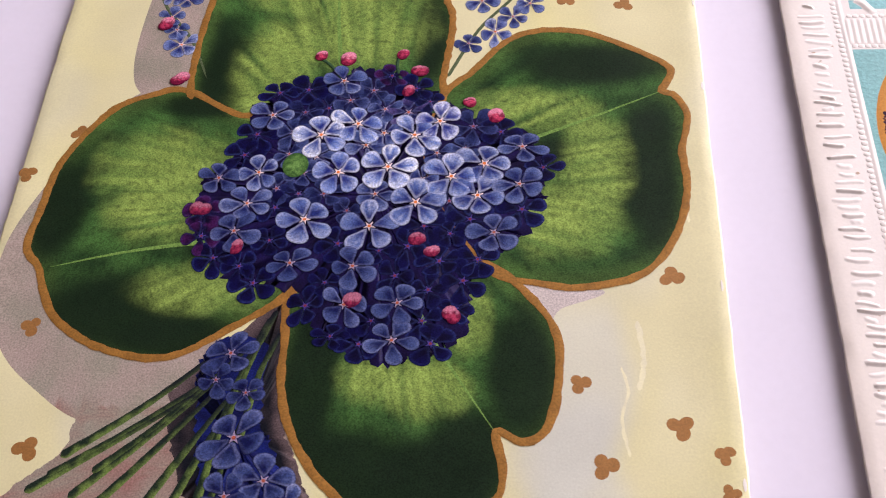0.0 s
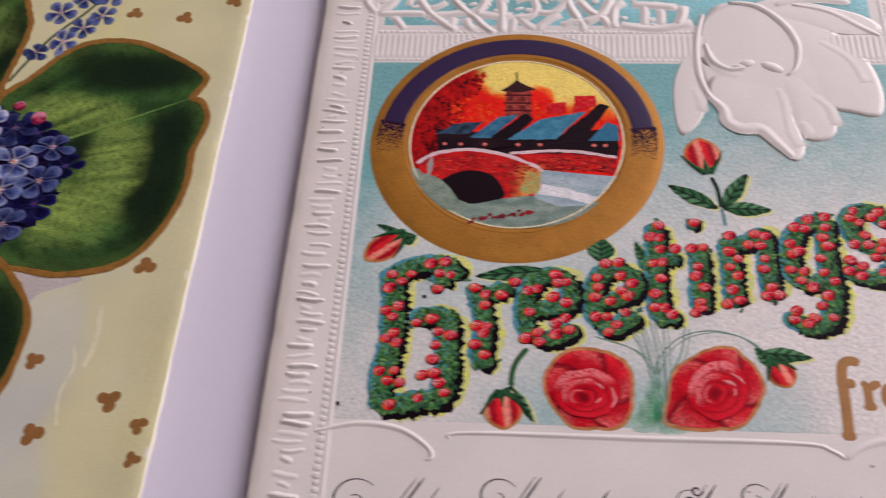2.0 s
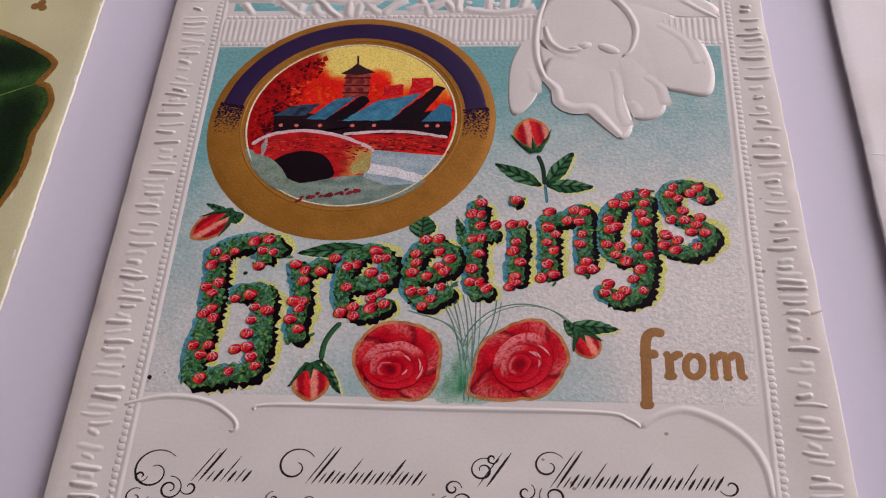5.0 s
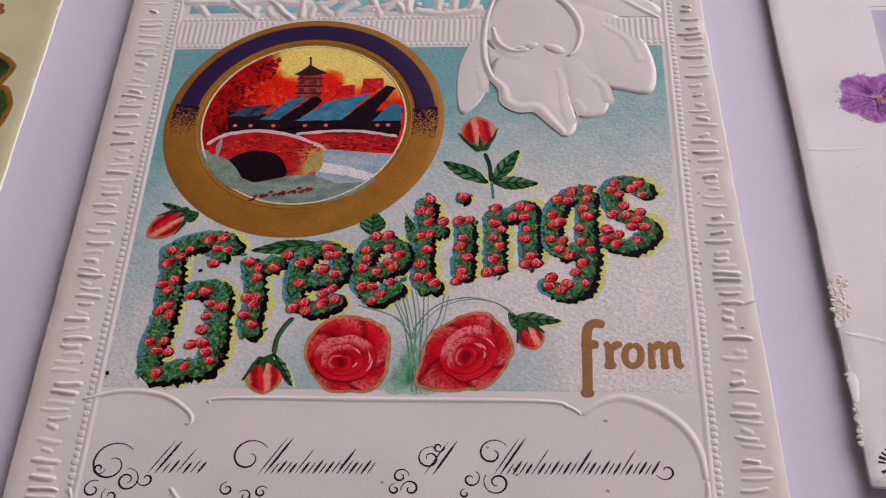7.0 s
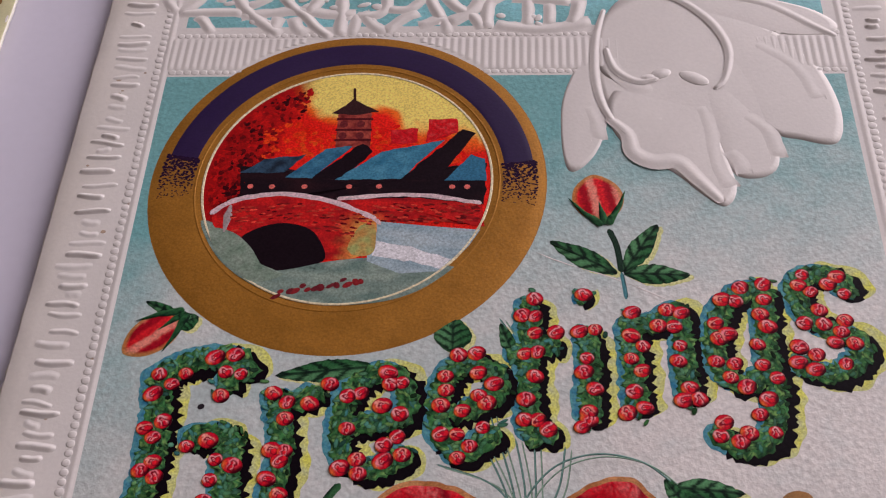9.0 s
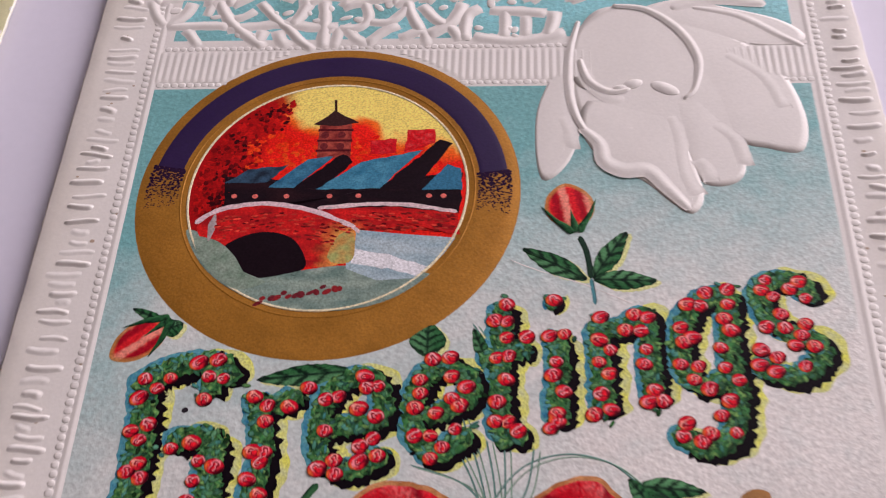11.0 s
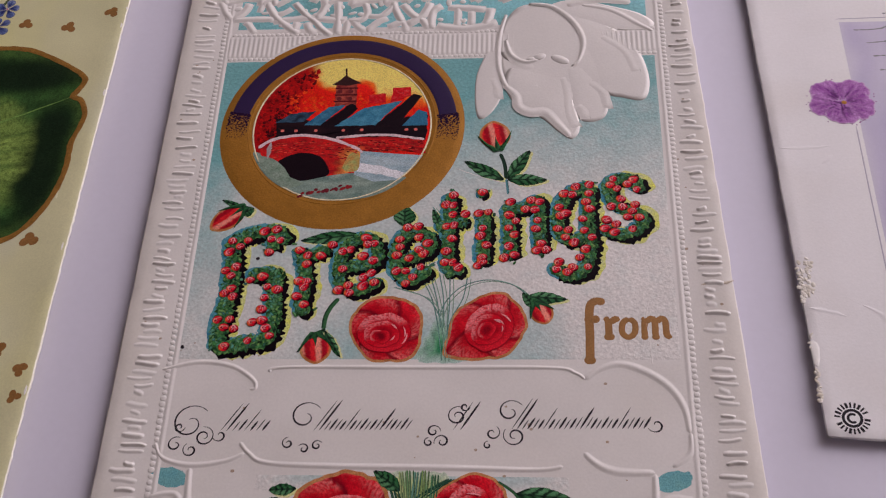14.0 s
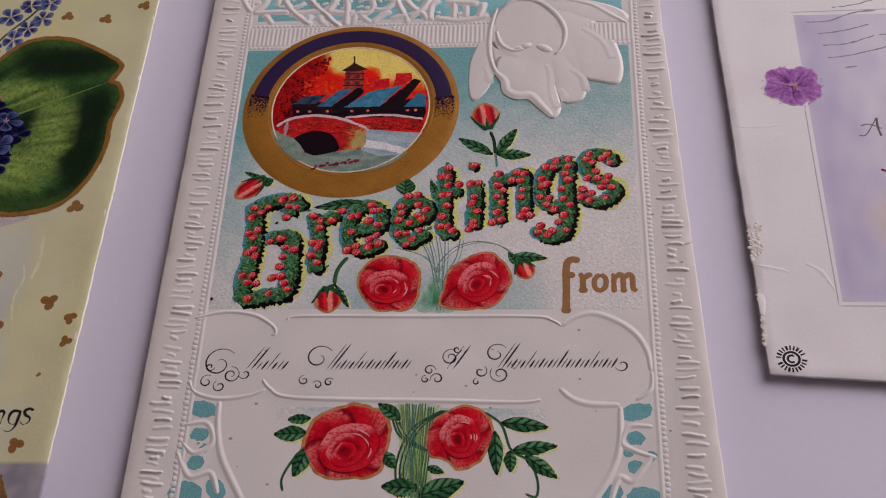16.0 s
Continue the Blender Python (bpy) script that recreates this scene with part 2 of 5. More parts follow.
def grid(sh, x0, x1, y0, y1, z, col, gap=0.6):
    nx, ny = max(2, int((x1 - x0) / gap)), max(2, int((y1 - y0) / gap))
    ids = [[None] * (nx + 1) for _ in range(ny + 1)]
    for j in range(ny + 1):
        for i in range(nx + 1):
            x, y = x0 + (x1 - x0) * i / nx, y0 + (y1 - y0) * j / ny
            edge = i in (0, nx) or j in (0, ny)
            ids[j][i] = sh.add(x, y, -0.05 if edge else z, col(x, y))
    for j in range(ny):
        for i in range(nx):
            sh.f.append((ids[j][i], ids[j][i + 1], ids[j + 1][i + 1], ids[j + 1][i]))
    return sh


def sky_tint(x, y):
    """The blue ground of the panel, strong above and fading to paper white below."""
    k = 0.95 * step(-20, 15, y + 2.5 * nz(x * 0.12, y * 0.12)) ** 0.75
    k += 0.45 * step(-27, -36, x) * step(-44, -20, y)
    k += 0.28 * step(14, 2, abs(x + 15) - 8) * step(-14, -22, y) * step(-34, -24, y)
    k += 0.5 * step(-30, -41, y) * step(24, 16, x) * step(-22, -8, x)
    k += 0.14 * step(18, 6, x) + 0.15 * nz(x * 0.4, y * 0.4) + 0.1 * nz(x * 2.6, y * 2.6, 3)
    return mix(WHITE, TEAL, k)


part("tinted_panel", grid(Sheet(), -36.6, 36.8, -43.4, 15.4, 0.03, sky_tint), PEBBLED, greeting_card, "blue tinted panel with pebbled relief fading to white")
part("tinted_panel", grid(Sheet(), -36.6, 36.8, 21.2, 46, 0.03, lambda x, y: mix(TEAL, S(150, 214, 222), nz(x * 0.2, y * 0.2) + 0.5), 1.5), PEBBLED, greeting_card, "turquoise ground behind the embossed lace")

# lace of raised strands above the medallion
lace = Sheet()


def strands(lines):
    for pts in lines:
        lace.ribbon(spline(pts, 0.4), rng.uniform(1.3, 1.75), 0.06, rng.uniform(0.5, 1.0), white, 12, 0.2, False, soft=True)


strands([[(-39.2, 29.7), (-38.0, 26.9), (-36.6, 25.0)], [(-33.9, 29.1), (-34.7, 26.8), (-36.6, 24.7)], [(-36.6, 25.0), (-32.7, 25.1), (-29.1, 25.0)], [(-34.2, 24.5), (-33.2, 23.3), (-32.2, 21.7)], [(-31.0, 29.6), (-29.3, 26.2), (-27.0, 23.6), (-24.4, 21.3)], [(-26.2, 27.6), (-27.4, 26.6), (-28.8, 26.0)], [(-25.9, 29.0), (-23.3, 25.6), (-21.9, 24.4), (-20.4, 22.4), (-18.6, 20.8)], [(-29.3, 24.4), (-26.5, 24.8), (-22.6, 25.2), (-19.3, 24.6), (-16.1, 24.6)], [(-19.9, 29.3), (-20.8, 26.5), (-21.9, 24.7)], [(-18.2, 29.3), (-17.8, 25.5), (-17.7, 21.0)], [(-16.1, 24.6), (-16.1, 22.7), (-16.4, 21.0)], [(-15.5, 25.0), (-14.0, 22.7), (-12.4, 21.6)], [(-13.6, 29.2), (-12.7, 26.3), (-13.6, 24.5), (-16.1, 24.3)], [(-12.7, 25.4), (-10.1, 25.4), (-8.0, 28.1)]])
strands([[(-8.4, 29.1), (-7.6, 26.2), (-6.3, 23.5)], [(-6.7, 28.1), (-4.7, 25.5), (-2.7, 23.8), (-2.0, 22.0)], [(-12.7, 21.6), (-10.9, 23.6), (-9.1, 24.9)], [(-9.0, 22.6), (-6.3, 23.5), (-5.7, 21.2)], [(-5.8, 23.0), (-3.1, 25.0), (-1.6, 28.4)], [(-1.4, 22.0), (-1.2, 26.1), (0.4, 27.5)], [(3.1, 27.4), (3.2, 25.1), (3.1, 22.4)], [(5.5, 26.2), (5.6, 24.6), (5.5, 22.6)], [(1.3, 27.0), (4.8, 26.8), (8.0, 26.4)], [(-0.5, 22.7), (4.8, 21.9), (10.1, 23.2)], [(8.9, 26.8), (8.6, 24.5), (7.8, 22.3)], [(-32.0, 26.7), (-31.6, 28.6), (-31.1, 29.6)], [(-24.8, 24.3), (-25.5, 22.0), (-25.9, 21.6)], [(-23.2, 24.2), (-22.6, 22.4), (-21.5, 21.3)]])
for j in range(4):
    row = [(-37 + 4.4 * i + rng.uniform(-1.2, 1.2), 28.6 + 4.4 * j + rng.uniform(-0.8, 0.8)) for i in range(17)]
    strands([[p, ((p[0] + q[0]) / 2, p[1] + rng.uniform(1, 2.6)), (q[0], q[1] + 1.5)] for p, q in zip(row, row[1:])])
    strands([[p, (p[0] + rng.uniform(-1, 1), p[1] + 2.2), (p[0] + rng.uniform(-2, 2), p[1] + 4.4)] for p in row])
for _ in range(34):
    lace.disc(oval(rng.uniform(-36, 9), rng.uniform(22, 29), rng.uniform(0.4, 0.9), rng.uniform(0.35, 0.6), rng.uniform(0, 180), 12), 0.06, 0.35, white, 5, power=2.0, sharp=False)
part("lace", lace, PAPER, greeting_card, "white embossed lace of crossing raised strands")

# ribbed band under the lace, with a beaded line on each side
part("band", grid(Sheet(), -36.8, 37.6, 15.2, 21.4, 0.07, white, 1.2), PAPER, greeting_card)
rib = Sheet()
rib.ribbon([(0, -2.4 + 0.3 * i) for i in range(17)], 0.84, 0.02, 0.26, white, 8, 0.0, False, soft=True)
rib_mesh = to_mesh("rib", rib, PAPER)
for k in range(88):
    x = -36 + 0.84 * k
    low = 15.9 if abs(x + 15) >= 20 else max(15.9, 0.6 + 20.5 * math.sqrt(1 - ((x + 15) / 20) ** 2))
    if low > 20.0:
        continue
    ob = new("rib", rib_mesh)
    ob.parent = greeting_card
    ob.scale = (1, (20.7 - low) / 4.8, 1)
    ob.location = (x * 0.001, (20.7 + low) * 0.0005, 0.00002)


def beads(path, gap, r, h, name):
    sh = Sheet()
    d = 0.0
    for (ax, ay), (bx, by) in zip(path, path[1:]):
        d += math.hypot(bx - ax, by - ay)
        if d >= gap:
            d = 0.0
            k = r * rng.uniform(0.85, 1.12)
            sh.disc(oval(bx + rng.uniform(-0.06, 0.06), by, k, k * 0.85, 0, 8), 0.0, h, white, 4, power=2.0, sharp=False)
    part(name, sh, PAPER, greeting_card, "row of fine raised beads", mid_warp, kind="stuff")


for y in (15.5, 21.2):
    beads([(-36.5 + 0.1 * i, y) for i in range(740)], 0.8, 0.42, 0.16, "beading")
for x, k in ((-36.8, -0.02), (37.9, 0.0)):
    beads([(x + k * (y + 10), y) for y in (48 - 0.1 * i for i in range(1390))], 0.85, 0.48, 0.3, "beading")
    part("moulding", Sheet().ribbon([(x + k * (57 - 1.5 * i) + (0.75 if x < 0 else -0.75), 47 - 1.5 * i) for i in range(92)], 0.9, 0.02, 0.3, white, 8, soft=True), PAPER, greeting_card, warp=mid_warp)

# pressed ribs along the two long borders
for side in (-1, 1):
    y = 46.0
    while y > -90:
        L = rng.choice((1.0, 1.4, 1.6, 1.8, 1.8, 0.8))
        x0, k, tilt = (41.3 - 0.018 * (y + 20) if side > 0 else -40.0 - 0.015 * (y + 20)) + rng.uniform(-0.5, 0.5), rng.uniform(0, 9), rng.uniform(-0.06, 0.06)
        path = [(x0 - L + 2 * L * i / 14, y + 0.1 * math.sin(i * 0.35 + k) + tilt * (i - 7) * 0.4) for i in range(15)]
        wide, tall = rng.uniform(0.7, 1.05), rng.choice((0.4, 0.6, 0.9, 1.2))
        part("pressed_rib", Sheet().ribbon(path, lambda s: wide * max(0.02, math.sin(math.pi * s)) ** 0.12, 0.0, tall, white, 8, 0.2, False, soft=True), PAPER, greeting_card)
        y -= rng.choice((0.95, 1.15, 1.4, 1.9))

# ---------------------------------------------------------------- medallion with the village picture
MX, MY = -15.0, 0.2
medallion = part("medallion", Sheet().disc(oval(MX, MY, 20.0, 20.5, 0, 96), 0.05, 0.12, plain(S(150, 96, 30)), 4), GOLD, greeting_card, "gold and navy ringed medallion with a village picture")


def annulus(ra, rb, z0, h, col, n=180, m=8, a0=0.0, a1=360.0, wide=True):
    sh = Sheet()
    rows = []
    for i in range(n + 1):
        a = radians(a0 + (a1 - a0) * i / n)
        row = []
        for k in range(m + 1):
            r = ra + (rb - ra) * k / m
            u = 2 * k / m - 1
            x, y = MX + r * 0.985 * math.cos(a), MY + r * 1.012 * math.sin(a)
            row.append(sh.add(x, y, z0 + h * (math.sqrt(max(0, 1 - ((r - 17.55) / 2.7) ** 2)) if wide else 1.0) if 0 < k < m else 0.1, col(x, y)))
        rows.append(row)
    for p, q in zip(rows, rows[1:]):
        for k in range(m):
            sh.f.append((p[k], q[k], q[k + 1], p[k + 1]))
    return sh


part("ring", annulus(14.9, 20.2, 0.2, 0.3, plain(S(150, 96, 30))), GOLD, medallion, "broad gold printed ring")
part("ring_band", annulus(15.7, 19.5, 0.24, 0.3, plain(S(62, 34, 92)), 120, 8, 7.5, 170), surface("navy_ink", rough=0.45, grain=0.12, colour=S(44, 24, 70), bump=0.15), medallion, "dark navy upper band of the ring")
stipple = Sheet()
for _ in range(760):
    side = rng.choice((0, 1))
    f = rng.random() ** 1.7
    a = radians((7.5 - 17 * f) if side == 0 else (170 + 17 * f))
    r = rng.uniform(15.9, 19.4)
    k = 1.25 - 0.75 * f
    stipple.disc(oval(MX + r * 0.985 * math.cos(a), MY + r * 1.012 * math.sin(a), 0.16 * k, 0.1 * k, rng.uniform(-30, 30), 6), 0.53, 0.02, plain(S(44, 24, 52)), 1, edge=0.2)
part("stippling", stipple, INK, medallion, "fine navy dots fading into the gold", kind="stuff")
part("rim", annulus(14.62, 14.9, 0.28, 0.12, plain(S(240, 226, 190)), wide=False), INK, medallion, "thin cream line inside the gold")
part("rim", annulus(15.45, 15.65, 0.44, 0.1, plain(S(200, 150, 80)), wide=False), GOLD, medallion)


def picture_sky(r, x, y):
    t = step(4.0, 12.4, y + 2.2 * nz(x * 0.2, y * 0.24) + 0.2 * (x + 15) - 4.0 * step(-17.5, -23, x) - 2.5 * step(3.2, 1.0, math.hypot(x + 12.5, y - 8.2)))
    c = mix(S(238, 34, 26), S(248, 110, 36), step(0.2, 0.5, t + 0.2 * nz(x * 0.6, y * 0.8, 3)))
    c = mix(c, S(252, 226, 122), step(0.5, 0.8, t + 0.22 * nz(x * 0.5, y * 0.8, 9)))
    return mix(c, S(150, 14, 22), 0.8 * step(-20.5, -24.5, x - 0.35 * y + 2.5 + 2.4 * nz(x * 0.5, y * 0.5, 6)))


part("picture_sky", Sheet().disc(oval(MX, MY, 14.4, 14.8, 0, 96), 0.2, 0.03, picture_sky, 30, edge=0.1), INK, medallion, "red, orange and yellow evening sky")


def shape(name, outline, z, col, label="", smooth=True, rings=6, gap=0.5, wob=0.0, centre=None, material=INK, parent=None, h=0.02):
    pts = spline(outline, gap, True) if smooth else outline
    if wob:
        pts = [(x + wob * nz(x * 1.6, y * 1.6, z * 40), y + wob * nz(x * 1.6, y * 1.6, z * 40 + 9)) for x, y in pts]
    return part(name, Sheet().disc(pts, z, h, col, rings, centre, edge=z - 0.12), material, parent or medallion, label)


def poly(pts, gap=0.6):
    """Straight-sided outline, cut into short pieces."""
    out = []
    for (ax, ay), (bx, by) in zip(pts, pts[1:] + pts[:1]):
        k = max(1, int(math.hypot(bx - ax, by - ay) / gap))
        out += [(ax + (bx - ax) * i / k, ay + (by - ay) * i / k) for i in range(k)]
    return out


def clumps(name, line, count, z, size, inks, label):
    """Foliage or cloud built of many small overlapping dabs of ink inside a line."""
    sh = Sheet()
    xs, ys = [p[0] for p in line], [p[1] for p in line]
    made = 0
    while made < count:
        x, y = rng.uniform(min(xs), max(xs)), rng.uniform(min(ys), max(ys))
        hit = False
        for (ax, ay), (bx, by) in zip(line, line[1:] + line[:1]):
            if (ay > y) != (by > y) and x < ax + (bx - ax) * (y - ay) / (by - ay):
                hit = not hit
        if hit and math.hypot((x - MX) / 13.9, (y - MY) / 14.3) < 1:
            r = size * rng.uniform(0.5, 1.2)
            tone = mix(inks[0], inks[1], rng.random() + 0.6 * nz(x * 0.4, y * 0.4))
            sh.disc(oval(x, y, r, r * rng.uniform(0.5, 0.9), rng.uniform(0, 180), 8), z + 0.02 * rng.random(), 0.01, plain(tone), 1, edge=z - 0.05)
            made += 1
    part(name, sh, INK, medallion, label)


clumps("clouds", [(-21, 8.5), (-16, 6.6), (-11, 8.0), (-8, 5.4), (-3, 6), (-3, 2.5), (-24, 2.5), (-24, 7.5)], 150, 0.235, 0.42, (S(230, 24, 18), S(242, 84, 30)), "glowing red clouds over the roofs")
clumps("tree", [(-19.6, 12.8), (-20.5, 9), (-22.2, 7), (-22.6, 4), (-24.6, 2.5), (-25.4, -3), (-29, -3.5), (-29, 4), (-26.6, 8.6), (-23.6, 11.6)], 520, 0.235, 0.34, (S(56, 8, 16), S(200, 24, 24)), "dark red tree against the sky")
DARK = S(30, 18, 26)
shape("building", poly([(-26, 2.2), (-25.6, -2.6), (-1.2, -2.9), (-1.0, 2.6), (-9, 1.2), (-18, 1.4)]), 0.26, lambda r, x, y: mix(DARK, S(58, 30, 34), nz(x * 0.8, y * 0.8)), "dark row of houses under blue roofs", False, wob=0.3)
shape("roof", poly([(-26, 1.2), (-23.6, 3.0), (-19.5, 3.6), (-21.5, 1.2)]), 0.29, lambda r, x, y: mix(S(34, 42, 56), S(62, 92, 118), 0.5 + nz(x, y)), "", False, wob=0.2)
shape("roof", poly([(-21.3, 0.6), (-17.5, 4.4), (-14.6, 4.9), (-18.6, 0.5)]), 0.3, lambda r, x, y: mix(S(44, 96, 128), S(70, 128, 158), 0.5 + nz(x, y)), "", False, wob=0.2)
shape("gable", poly([(-18.6, 0.5), (-13.6, 5.4), (-12.6, 4.0), (-15.6, 0.4)]), 0.305, plain(DARK), "", False, wob=0.2)
shape("roof", poly([(-16.2, 0.3), (-11.8, 4.0), (-5.4, 5.6), (-9.6, 0.4)]), 0.31, lambda r, x, y: mix(S(50, 112, 142), S(84, 148, 176), 0.5 + nz(x, y)), "slate blue pitched roof", False, wob=0.15)
shape("gable", poly([(-9.6, 0.4), (-3.6, 7.0), (-2.2, 6.6), (-6.0, 0.2)]), 0.315, plain(DARK), "", False, wob=0.2)
shape("roof", poly([(-5.2, 0.2), (-2.6, 3.6), (-1.2, 3.0), (-1.0, 0.2)]), 0.32, plain(S(58, 116, 148)), "", False, wob=0.1)
shape("chimney", poly([(-11, 5.0), (-11, 6.9), (-8.2, 7.3), (-7.4, 6.6), (-5.4, 7.2)][:3] + [(-8.2, 5.2)]), 0.27, lambda r, x, y: mix(S(206, 22, 34), S(236, 84, 84), nz(x * 2, y * 2)), "", False, wob=0.2)
shape("chimney", poly([(-7.2, 5.2), (-7.2, 8.4), (-4.2, 8.6), (-4.0, 6.6)]), 0.28, lambda r, x, y: mix(S(214, 24, 34), S(238, 96, 96), nz(x * 2, y * 2)), "", False, wob=0.2)
tower = shape("tower", poly([(-16.7, 9.4), (-13.2, 9.4), (-13.0, 4.6), (-16.6, 4.6)]), 0.30, lambda r, x, y: mix(S(118, 40, 40), S(186, 84, 70), 0.5 + 1.2 * nz(x * 1.4, y * 1.4)), "brick bell tower with a pointed cap", False)
for y in (5.6, 7.0, 8.5):
    shape("tower_band", poly([(-16.8, y + 0.16), (-13.0, y + 0.16), (-13.0, y - 0.14), (-16.8, y - 0.14)]), 0.325, plain(S(84, 22, 30)), "", False, rings=2)
shape("tower_cap", poly([(-17.4, 9.4), (-16.0, 10.5), (-15.3, 11.4), (-14.0, 10.5), (-12.5, 9.6), (-15, 9.0)]), 0.33, plain(S(58, 34, 36)), "", False, wob=0.15)
part("spire", Sheet().ribbon(spline([(-15.1, 11), (-15.2, 12.0), (-15.3, 13.0)], 0.2), 0.28, 0.3, 0.05, plain(S(60, 34, 30))), INK, medallion)
for x, y in ((-16.0, 7.8), (-14.2, 7.8), (-16.0, 6.2), (-14.2, 6.2)):
    shape("tower_window", oval(x, y, 0.45, 0.5, 0, 8), 0.335, plain(S(110, 40, 44)), "", False, rings=2)
for x in (-24.7, -22.5, -19.2, -14.7, -11.7, -4.4, -2.9):
    shape("lit_window", oval(x, -0.6 + 0.05 * nz(x, 0), 0.32, 0.3, 0, 8), 0.33, plain(S(236, 120, 110)), "", False, rings=2)


def brick_red(r, x, y):
    c = mix(S(214, 34, 34), S(146, 24, 32), 0.35 + 1.2 * nz(x * 0.5, y * 1.6, 2))
    return mix(c, S(244, 176, 90), step(-15.5, -12.2, x + 1.5 * nz(x, y)) * step(-3.5, -6, y) * step(-10.5, -12, x))


shape("far_bridge", poly([(-16.5, -2.4), (-8, -2.0), (-1.4, -2.9), (-1.1, -5.6), (-6, -4.9), (-11, -5.2)]), 0.33, brick_red, "red brick parapet with snow on top", False, rings=8, wob=0.15)
part("snow_line", Sheet().ribbon(spline([(-15.8, -2.2), (-11, -1.75), (-7, -1.75), (-1.4, -2.7)], 0.4), 0.5, 0.33, 0.05, plain(S(228, 200, 204)), 4, 0.5), INK, medallion)
shape("bank", [(-29, -5), (-26, -6.2), (-23.5, -8), (-21.5, -10.6), (-12, -9.4), (-3.5, -10.5), (-5, -12), (-10, -14.3), (-16, -14.7), (-22, -13), (-26.5, -9.6)], 0.34,
      lambda r, x, y: mix(S(150, 166, 154), S(110, 134, 126), 0.5 + 1.2 * nz(x * 0.5, y * 0.9)), "grey-green river bank", rings=10)
shape("river", poly([(-12.4, -4.9), (-6, -5.6), (-1.5, -6.0), (-2.6, -8.0), (-5.0, -10.9), (-9, -11.2), (-12.2, -9.8)]), 0.36, lambda r, x, y: mix(S(150, 174, 186), S(182, 198, 204), 0.5 + nz(x * 0.2, y)), "pale blue frozen river", False, rings=8)
shape("ice", poly([(-11.6, -7.4), (-8, -8.0), (-4.2, -9.6), (-5.0, -10.7), (-8, -9.8), (-11.8, -9.2)]), 0.375, plain(S(234, 232, 236)), "", False, wob=0.2)
shape("bridge", [(-28.0, -4.6), (-26.4, -2.5), (-22, -1.7), (-17, -2.3), (-12.6, -4.2), (-11.6, -5.2), (-11.8, -8.0), (-13.4, -9.4), (-16.5, -9.6), (-22, -9.6), (-26, -7.4)], 0.37, brick_red, "red brick bridge with a dark arch", rings=12)
part("snow_line", Sheet().ribbon(spline([(-28.2, -4.2), (-26.2, -2.5), (-22, -1.6), (-17, -2.3), (-12.6, -4.2), (-11.2, -5.4)], 0.4), 0.58, 0.4, 0.05, plain(S(228, 198, 204)), 4, 0.5), INK, medallion)
part("bridge_post", Sheet().ribbon([(-26.3, -3.0), (-26.4, -4.4), (-26.5, -6.4)], 0.9, 0.4, 0.04, plain(S(176, 160, 160)), 4), INK, medallion)
shape("arch", [(-24.8, -7.2), (-22.6, -5.6), (-20, -5.3), (-17.6, -6.4), (-16.2, -9.4), (-18, -10.4), (-21.6, -10.9), (-23.6, -9.0)], 0.395, plain(S(26, 14, 22)), "dark mouth of the bridge arch", rings=4)
shape("grass", [(-28, -6), (-25.6, -6.4), (-23.6, -8.2), (-22, -10.6), (-20, -11.4), (-23, -12.2), (-26.4, -9.4)], 0.41, lambda r, x, y: mix(S(120, 142, 124), S(150, 164, 150), 0.5 + nz(x, y)), "")
shape("grass", [(-13.2, -5.6), (-11.8, -5.4), (-11.6, -8.6), (-13, -9.2), (-14.2, -8.4)], 0.42, lambda r, x, y: mix(S(206, 150, 84), S(170, 176, 110), 0.5 + 1.4 * nz(x, y)), "")
bricks = Sheet()
for k in range(240):
    x = rng.uniform(-26, -1.8)
    top = -2.6 - 0.02 * (x + 21) ** 2 if x < -12 else -2.6
    y = top - rng.uniform(0.2, 2.6 if x > -12 else 3.2)
    if math.hypot((x + 20.6) / 4.6, (y + 9.2) / 4.2) > 1.05:
        bricks.disc(oval(x, y, rng.uniform(0.2, 0.45), 0.12, -8 if x > -18 else 8, 6), 0.425, 0.005, plain(mix(S(96, 10, 20), S(240, 76, 60), rng.random() ** 1.6)), 1, edge=0.3)
part("brickwork", bricks, INK, medallion, "rows of darker bricks on the bridge", kind="stuff")
for k in range(14):
    x = -20.5 + 0.62 * k + rng.uniform(-0.2, 0.2)
    shape("stone", oval(x, -13.2 + 0.1 * k + rng.uniform(-0.4, 0.4) - 0.012 * (k - 7) ** 2, rng.uniform(0.3, 0.6), rng.uniform(0.2, 0.45), 30, 9), 0.4, plain(mix(S(150, 40, 44), S(96, 34, 44), rng.random())), "", False, rings=2)

# fine crease running over the ring and the panel
crease = Sheet()
crease.ribbon(spline([(3.8, -8.7), (6.8, -10), (11.1, -11.6), (15.8, -13.9)], 0.5), lambda s: 0.16 * abs(math.sin(s * 9)), 0.06, 0.05, white, 4, 0.8)
part("crease", crease, PAPER, greeting_card, "thin cracked crease in the paper", lambda x, y: 0.14 * step(5.2, 4.2, x))

# ---------------------------------------------------------------- the embossed lily
lily = part("lily", Sheet().disc(spline([(14, 27), (10.5, 20), (10.6, 12), (14, 5), (20, 2), (27, 6), (32, 12), (30, 20), (22, 26)], 0.8, True), 0.04, 0.4, white, 10, power=2.0, sharp=False), PAPER, greeting_card, "large white embossed lily with raised petals")


def petal(outline, z, h, name="petal", rings=10, centre=None):
    return part(name, Sheet().disc(spline(outline, 0.5, True), z * 0.3, h * 0.95, white, rings, centre, power=2.0, sharp=False), PAPER, lily)


